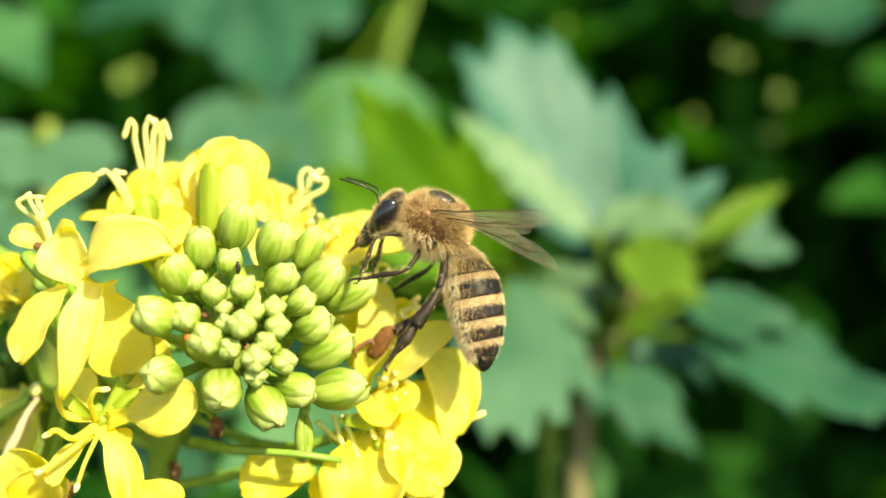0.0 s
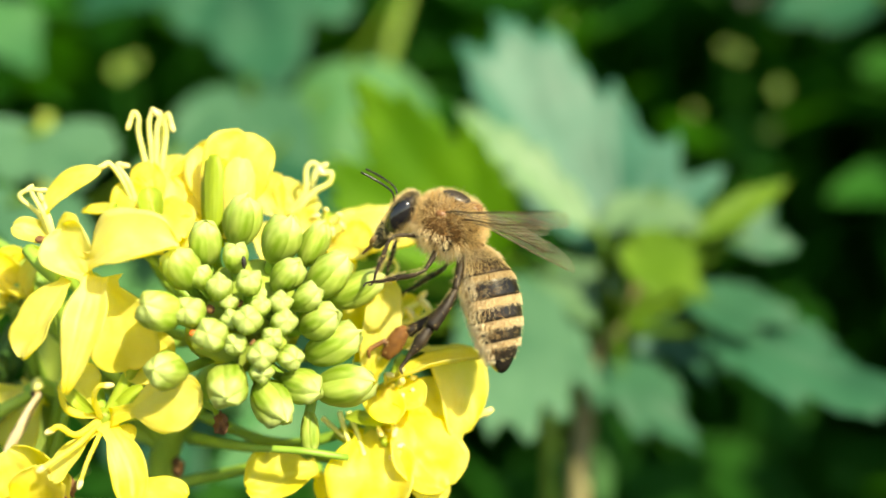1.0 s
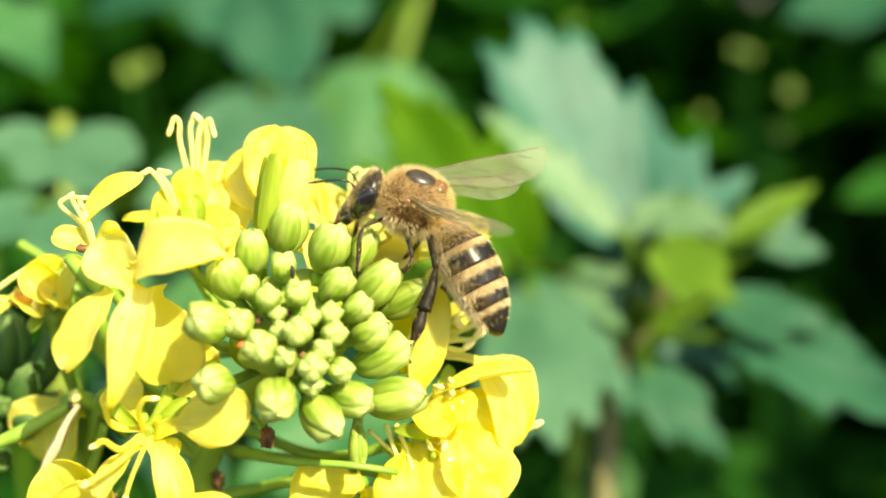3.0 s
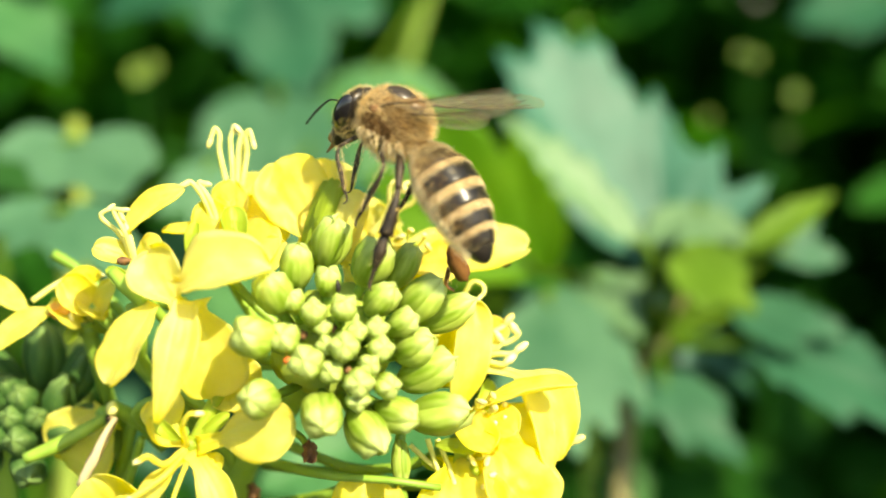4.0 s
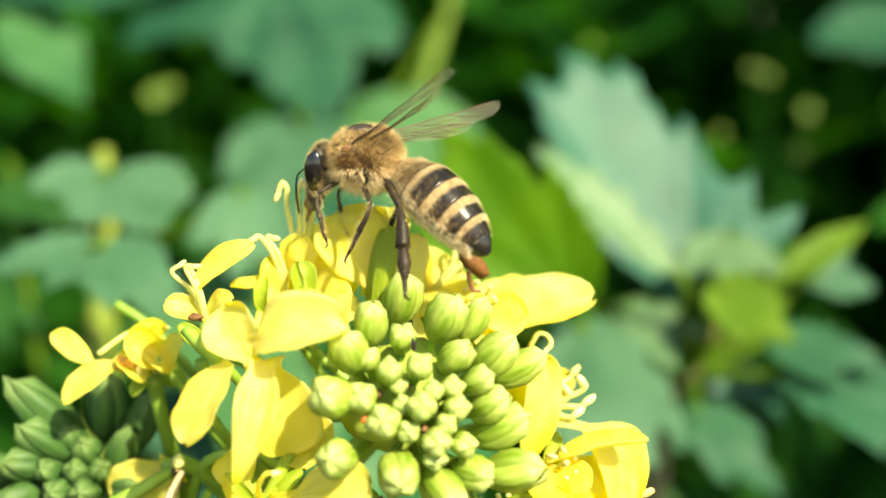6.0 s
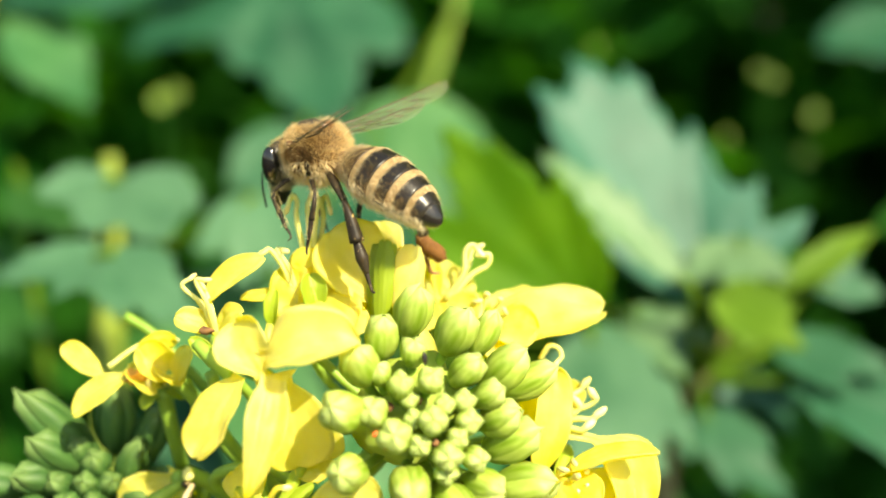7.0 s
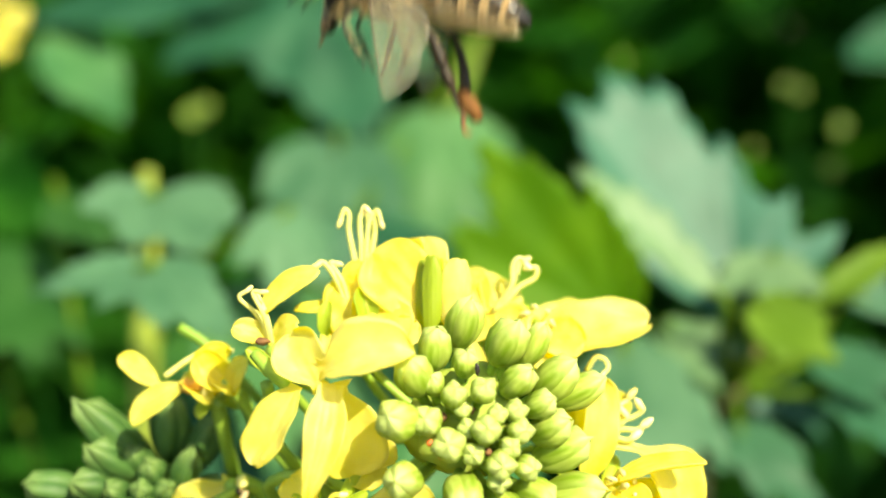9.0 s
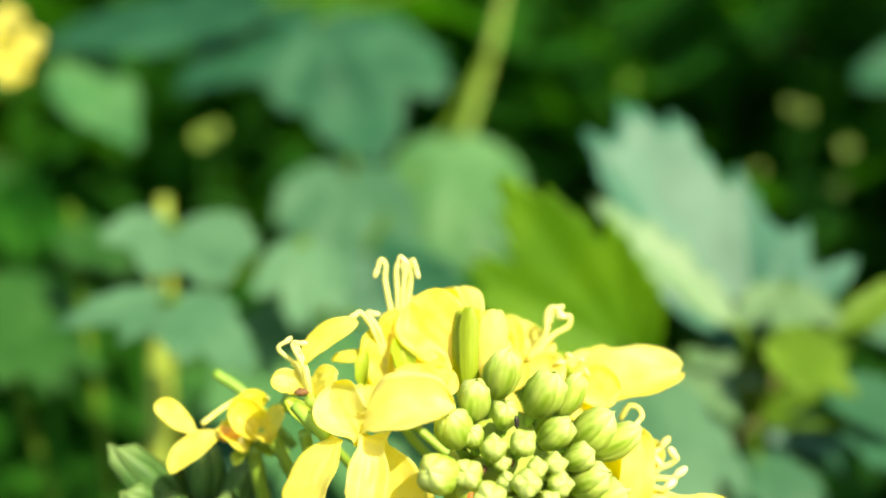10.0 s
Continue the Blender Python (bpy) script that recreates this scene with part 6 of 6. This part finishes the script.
BEE = [  # seconds, thorax, heading, back, abdomen
    (0.0, (-0.60, 66.50, 1.70), (-0.90, 0.06, 0.42), (0.30, -0.25, 0.92), (0.19, -0.10, -0.97)),
    (0.5, (-0.76, 66.50, 1.74), (-0.90, 0.06, 0.42), (0.30, -0.25, 0.92), (0.21, -0.10, -0.97)),
    (1.0, (-0.16, 66.50, 1.35), (-0.90, 0.06, 0.40), (0.30, -0.28, 0.92), (0.21, -0.10, -0.97)),
    (1.5, (-1.15, 66.50, 1.89), (-0.88, 0.02, 0.45), (0.30, -0.35, 0.90), (0.36, -0.10, -0.92)),
    (2.0, (-1.05, 66.50, 1.90), (-0.87, -0.21, 0.25), (0.20, -0.60, 0.75), (0.36, -0.10, -0.92)),
    (2.5, (-3.20, 66.80, 1.15), (-0.90, -0.20, 0.26), (0.10, -0.62, 0.78), (0.52, -0.05, -0.85)),
    (2.7, (-4.50, 66.80, 1.60), (-0.90, -0.17, 0.24), (0.10, -0.60, 0.78), (0.52, -0.05, -0.85)),
    (3.2, (-6.18, 68.50, 4.59), (-0.85, -0.10, 0.40), (0.30, -0.50, 0.80), (0.38, -0.10, -0.90)),
    (3.8, (-7.91, 66.00, 7.98), (-0.75, 0.00, 0.62), (0.50, -0.45, 0.70), (0.32, -0.15, -0.93)),
    (4.0, (-9.80, 65.50, 9.10), (-0.74, 0.42, 0.46), (0.30, -0.45, 0.80), (0.48, -0.20, -0.84)),
    (4.2, (-10.69, 65.50, 8.77), (-0.50, 0.62, 0.55), (0.15, -0.60, 0.75), (0.18, -0.35, -0.90)),
    (4.5, (-12.84, 67.00, 9.66), (-0.80, 0.55, 0.10), (0.10, -0.25, 0.95), (0.46, -0.35, -0.80)),
    (5.0, (-14.02, 67.60, 9.45), (-0.90, 0.40, 0.05), (0.05, -0.25, 0.95), (0.54, -0.32, -0.78)),
    (5.5, (-15.70, 67.40, 10.30), (-0.97, 0.15, -0.02), (0.00, -0.28, 0.95), (0.68, -0.25, -0.68)),
    (5.7, (-15.73, 67.40, 10.38), (-0.97, 0.18, 0.00), (0.00, -0.28, 0.95), (0.67, -0.25, -0.68)),
    (6.2, (-17.22, 68.50, 10.94), (-0.93, 0.35, 0.05), (0.05, -0.30, 0.93), (0.66, -0.34, -0.64)),
    (6.8, (-19.62, 70.00, 11.75), (-0.85, 0.50, 0.05), (0.08, -0.35, 0.93), (0.66, -0.40, -0.60)),
    (7.0, (-20.60, 70.00, 12.12), (-0.82, 0.55, 0.02), (0.10, -0.38, 0.92), (0.76, -0.38, -0.52)),
    (7.5, (-20.73, 70.00, 11.46), (-0.68, 0.70, -0.12), (0.05, -0.42, 0.90), (0.74, -0.42, -0.50)),
    (8.0, (-19.80, 70.00, 11.51), (-0.66, 0.72, -0.05), (0.05, -0.45, 0.90), (0.74, -0.40, -0.54)),
    (8.2, (-19.40, 70.00, 12.50), (-0.58, 0.78, 0.08), (0.08, -0.50, 0.86), (0.55, -0.48, -0.62)),
    (8.4, (-18.75, 70.00, 13.19), (-0.50, 0.82, 0.10), (0.08, -0.50, 0.86), (0.50, -0.45, -0.66)),
    (8.5, (-19.25, 70.00, 13.66), (-0.78, 0.58, 0.12), (0.08, -0.45, 0.88), (0.62, -0.42, -0.60)),
    (8.6, (-20.40, 70.00, 14.01), (-0.94, 0.25, 0.14), (0.10, -0.30, 0.94), (0.84, -0.22, -0.42)),
    (8.7, (-20.47, 70.00, 14.84), (-0.96, 0.20, 0.10), (0.08, -0.25, 0.95), (0.90, -0.20, -0.34)),
    (8.8, (-20.39, 70.00, 16.85), (-0.97, 0.18, 0.05), (0.05, -0.22, 0.96), (0.92, -0.20, -0.28)),
    (8.9, (-20.12, 70.00, 20.08), (-0.96, 0.18, 0.08), (0.08, -0.22, 0.96), (0.90, -0.20, -0.30)),
    (9.0, (-19.62, 70.00, 24.81), (-0.96, 0.18, 0.10), (0.10, -0.22, 0.96), (0.90, -0.20, -0.30)),
    (9.2, (-19.13, 71.00, 37.89), (-0.94, 0.20, 0.20), (0.15, -0.20, 0.96), (0.88, -0.20, -0.36)),
    (9.6, (-17.63, 76.00, 71.26), (-0.90, 0.30, 0.30), (0.20, -0.20, 0.95), (0.86, -0.20, -0.40)),
    (10.0, (-15.01, 84.00, 116.23), (-0.86, 0.40, 0.30), (0.20, -0.20, 0.95), (0.86, -0.20, -0.40)),
]
# seconds, the near wing's and the far wing's way, then which way each one's trailing edge lies
WINGS = [
    (0.0, (0.70, -0.71, -0.02), (0.86, 0.12, -0.49), (0.55, 0.75, -0.35), (0.15, -0.95, 0.22)),
    (1.0, (0.70, -0.71, -0.02), (0.86, 0.12, -0.49), (0.55, 0.75, -0.35), (0.15, -0.95, 0.22)),
    (1.5, (0.70, -0.64, -0.15), (0.88, 0.20, -0.40), (0.35, 0.40, -0.75), (0.20, -0.90, 0.40)),
    (2.0, (0.60, -0.70, -0.30), (0.90, 0.25, -0.12), (0.60, 0.40, -0.40), (0.20, -0.72, -0.50)),
    (2.5, (0.52, -0.76, -0.34), (0.88, 0.25, 0.32), (0.80, 0.40, 0.10), (0.30, -0.45, -0.80)),
    (2.7, (0.52, -0.76, -0.34), (0.88, 0.28, 0.30), (0.80, 0.40, 0.10), (0.30, -0.45, -0.80)),
    (3.8, (0.80, -0.50, -0.15), (0.88, 0.40, -0.10), (0.60, 0.40, -0.40), (0.20, -0.85, -0.10)),
    (4.0, (0.75, -0.60, 0.02), (0.90, 0.40, 0.02), (0.60, 0.50, -0.30), (0.10, -0.95, 0.10)),
    (4.2, (0.40, -0.85, 0.15), (0.88, 0.38, 0.04), (0.70, 0.35, -0.20), (0.00, -0.80, 0.60)),
    (4.5, (0.36, -0.88, 0.30), (0.88, 0.36, 0.12), (0.55, 0.50, -0.20), (0.00, -0.95, 0.28)),
    (5.0, (0.60, -0.65, 0.42), (0.90, 0.30, 0.22), (0.60, 0.60, 0.00), (0.10, -0.85, -0.10)),
    (5.5, (0.70, -0.54, 0.45), (0.90, 0.25, 0.28), (0.45, 0.80, 0.25), (0.20, -0.80, -0.40)),
    (5.7, (0.70, -0.54, 0.45), (0.90, 0.25, 0.28), (0.45, 0.80, 0.25), (0.20, -0.80, -0.40)),
    (6.8, (0.28, -0.95, 0.03), (0.84, 0.24, 0.38), (0.45, 0.30, 0.30), (0.20, -0.80, -0.40)),
    (7.5, (0.28, -0.95, 0.05), (0.82, 0.20, 0.44), (0.40, 0.30, 0.40), (0.20, -0.80, -0.40)),
    (8.0, (0.28, -0.95, 0.04), (0.85, 0.25, 0.36), (0.40, 0.30, 0.40), (0.20, -0.80, -0.30)),
    (8.2, (-0.35, -0.85, 0.22), (0.92, 0.30, 0.20), (0.70, -0.10, -0.30), (0.10, -0.70, -0.50)),
]
# seconds, then the way of the near front, middle and hind foot, then of the far ones
FEET = [
    (0.0, (-0.70, -0.25, -0.68), (-0.88, -0.15, -0.42), (-0.46, -0.25, -0.86), (-0.60, 0.30, -0.70), (-0.50, 0.45, -0.70), (-0.70, 0.10, -0.76)),
    (1.6, (-0.70, -0.20, -0.68), (-0.85, -0.12, -0.46), (-0.46, -0.25, -0.86), (-0.60, 0.30, -0.70), (-0.50, 0.45, -0.70), (-0.70, 0.10, -0.76)),
    (2.0, (-0.75, -0.15, -0.60), (-0.55, 0.25, -0.70), (-0.34, -0.28, -0.90), (-0.60, 0.30, -0.70), (-0.25, 0.45, -0.90), (-0.20, 0.80, -0.45)),
    (2.7, (-0.45, -0.15, -0.80), (-0.45, 0.10, -0.85), (-0.14, -0.30, -0.94), (-0.60, 0.40, -0.60), (-0.25, 0.45, -0.80), (-0.15, 0.60, -0.75)),
    (4.0, (-0.25, -0.20, -0.95), (-0.25, -0.20, -0.95), (-0.20, -0.15, -0.95), (-0.45, 0.20, -0.80), (-0.05, 0.35, -0.90), (0.20, 0.35, -0.90)),
    (4.5, (-0.25, -0.20, -0.95), (-0.05, -0.20, -0.97), (-0.05, -0.20, -0.97), (-0.35, 0.20, -0.90), (0.25, 0.20, -0.90), (0.38, 0.35, -0.84)),
    (5.0, (-0.28, -0.20, -0.92), (-0.15, -0.20, -0.95), (0.00, -0.35, -0.90), (-0.28, 0.20, -0.90), (0.12, 0.25, -0.90), (0.30, 0.38, -0.82)),
    (5.5, (-0.30, -0.20, -0.90), (-0.25, -0.20, -0.92), (0.06, -0.55, -0.80), (-0.20, 0.20, -0.92), (0.00, 0.30, -0.92), (0.52, 0.20, -0.80)),
    (7.0, (-0.05, -0.30, -0.95), (0.00, -0.25, -0.95), (0.35, -0.20, -0.90), (0.20, 0.20, -0.92), (0.35, 0.20, -0.90), (0.58, 0.30, -0.72)),
    (8.4, (-0.05, -0.30, -0.95), (-0.10, -0.25, -0.95), (0.20, -0.20, -0.94), (0.10, 0.20, -0.95), (0.25, 0.20, -0.92), (0.46, 0.25, -0.84)),
    (8.7, (-0.15, -0.20, -0.95), (-0.05, -0.20, -0.97), (0.10, -0.15, -0.97), (0.00, 0.15, -0.97), (0.15, 0.15, -0.95), (0.40, 0.05, -0.90)),
    (8.9, (0.05, -0.15, -0.97), (0.05, -0.15, -0.97), (0.45, -0.10, -0.85), (0.05, 0.15, -0.97), (0.15, 0.15, -0.95), (0.40, 0.10, -0.90)),
    (10.0, (0.20, -0.15, -0.92), (0.25, -0.15, -0.92), (0.55, -0.10, -0.80), (0.20, 0.15, -0.95), (0.25, 0.15, -0.92), (0.50, 0.10, -0.82)),
]


def between(table, t):
    """The row of directions at t, blended from its neighbours."""
    for r, q in zip(table, table[1:]):
        if r[0] <= t <= q[0]:
            k = (t - r[0]) / (q[0] - r[0])
            return [V(a3).lerp(V(b3), k) for a3, b3 in zip(r[1:], q[1:])]
    return [V(a3) for a3 in table[-1][1:]]


# seconds and degrees by which the antennae hang
FEELERS = [(0.0, 0), (0.5, 4), (1.0, -14), (2.0, 10), (2.7, 20), (3.8, 20), (4.0, 62), (4.5, 85), (5.5, 90), (7.0, 95), (7.6, 100), (8.0, 70), (8.3, 30), (8.6, 5), (8.9, 40), (10.0, 40)]


# seconds, degrees by which the half-open flower leans under the bee, and its tall petal falls the other way
LEANS = [(0.0, 0, 0), (2.7, 4, -4), (3.3, 14, -42), (3.8, 18, -62), (4.5, 17, -62), (5.5, 14, -60), (6.8, 4, -55), (8.4, 0, -52), (8.8, 0, -58), (10.0, 0, -58)]


def swung(pivot, degrees):
    """A part turned about the line of sight through a pivot, in its plant's space."""
    return Matrix.Translation(pivot) @ Matrix.Rotation(radians(degrees), 4, (0, 1, 0))


# seconds, degrees by which the held petal is raised and turned to the viewer
HOLDS = [(0.0, 24, 50), (0.35, 15, 34), (0.7, 5, 12), (1.2, 0, 0), (10.0, 0, 0)]


def motions():
    walk(HELD_PETAL, [(t, swung(HELD_FOOT, -up) @ Matrix.Rotation(radians(turn), 4, HELD_AXIS)) for t, up, turn in HOLDS])
    walk(HALF_OPEN, [(t, swung(BEND, lean) @ Matrix.Translation(-BEND)) for t, lean, _ in LEANS])
    walk(TALL_PETAL, [(t, swung(FOOT, fall)) for t, _, fall in LEANS])
    for ob, (x, y, z) in ANTENNAE:
        walk(ob, [(t, pose(x * BODY, y * BODY, z * BODY, 0, a4 + (6 if y < 0 else 0), 0)) for t, a4 in FEELERS])
    bodies = [(t, facing(p, x, z)) for t, p, x, z, _ in BEE]
    walk(bee, bodies)

    def inward(t):
        """Turns a direction of the place into the bee's own space at t."""
        _, x, z, d = between(BEE, t)
        return (facing((0, 0, 0), x, z).to_3x3().inverted() @ M0.to_3x3()), d
    bends = []
    for t, *_ in BEE:
        m, d = inward(t)
        bends.append((t, pointing(HINGE, (-1, 0, 0), m @ d)))
    walk(abdomen, bends)
    # wings held still, then beating from take-off on
    for ob, hind, s in ((wing_left, hind_left, 1), (wing_right, hind_right, -1)):
        fore_rows, hind_rows = [], []
        for row in WINGS:
            m, _ = inward(row[0])
            w = (m @ V(row[1] if s == 1 else row[2])).normalized()
            back = m @ V(row[3] if s == 1 else row[4])
            back = (back - w * back.dot(w)).normalized()
            fore_rows.append((row[0], pointing((0.45, s * 1.5, 0.95), (1, 0, 0), w, (0, -s, 0), back)))
            hind_rows.append((row[0], pointing(Vector((0.1, s * 1.45, 0.85)) + back * 0.5, (1, 0, 0), w + back * 0.16, (0, -s, 0), back)))
        t, k = 8.3, 0
        while t < 10.001:
            e = (5, -70, 5, 80)[k % 4]
            w = Vector((-0.25, s * math.cos(radians(e)), math.sin(radians(e))))
            back = Vector((-0.9, 0, -0.25))
            fore_rows.append((t, pointing((0.45, s * 1.5, 0.95), (1, 0, 0), w, (0, -s, 0), back)))
            hind_rows.append((t, pointing((-0.25, s * 1.5, 0.75), (1, 0, 0), w + Vector((-0.2, 0, -0.05)), (0, -s, 0), back)))
            t, k = t + 1 / 30, k + 1
        walk(ob, fore_rows)
        walk(hind, hind_rows)
    order = (("left", "front"), ("left", "middle"), ("left", "hind"), ("right", "front"), ("right", "middle"), ("right", "hind"))
    for n, key in enumerate(order):
        ob, hip = LEGS[key]
        rows = []
        for t, *_ in BEE:
            m, _ = inward(t)
            way = m @ between(FEET, t)[n]
            knee = Vector((1.0, 0.6, 0.4)) if key[1] == "front" else Vector((-1.0, 0.6, 0.4))
            if key[0] == "right":
                knee.y = -knee.y
            rows.append((t, pointing(hip, (0, 0, -1), way, (1, 0, 0), knee)))
        walk(ob, rows)


motions()
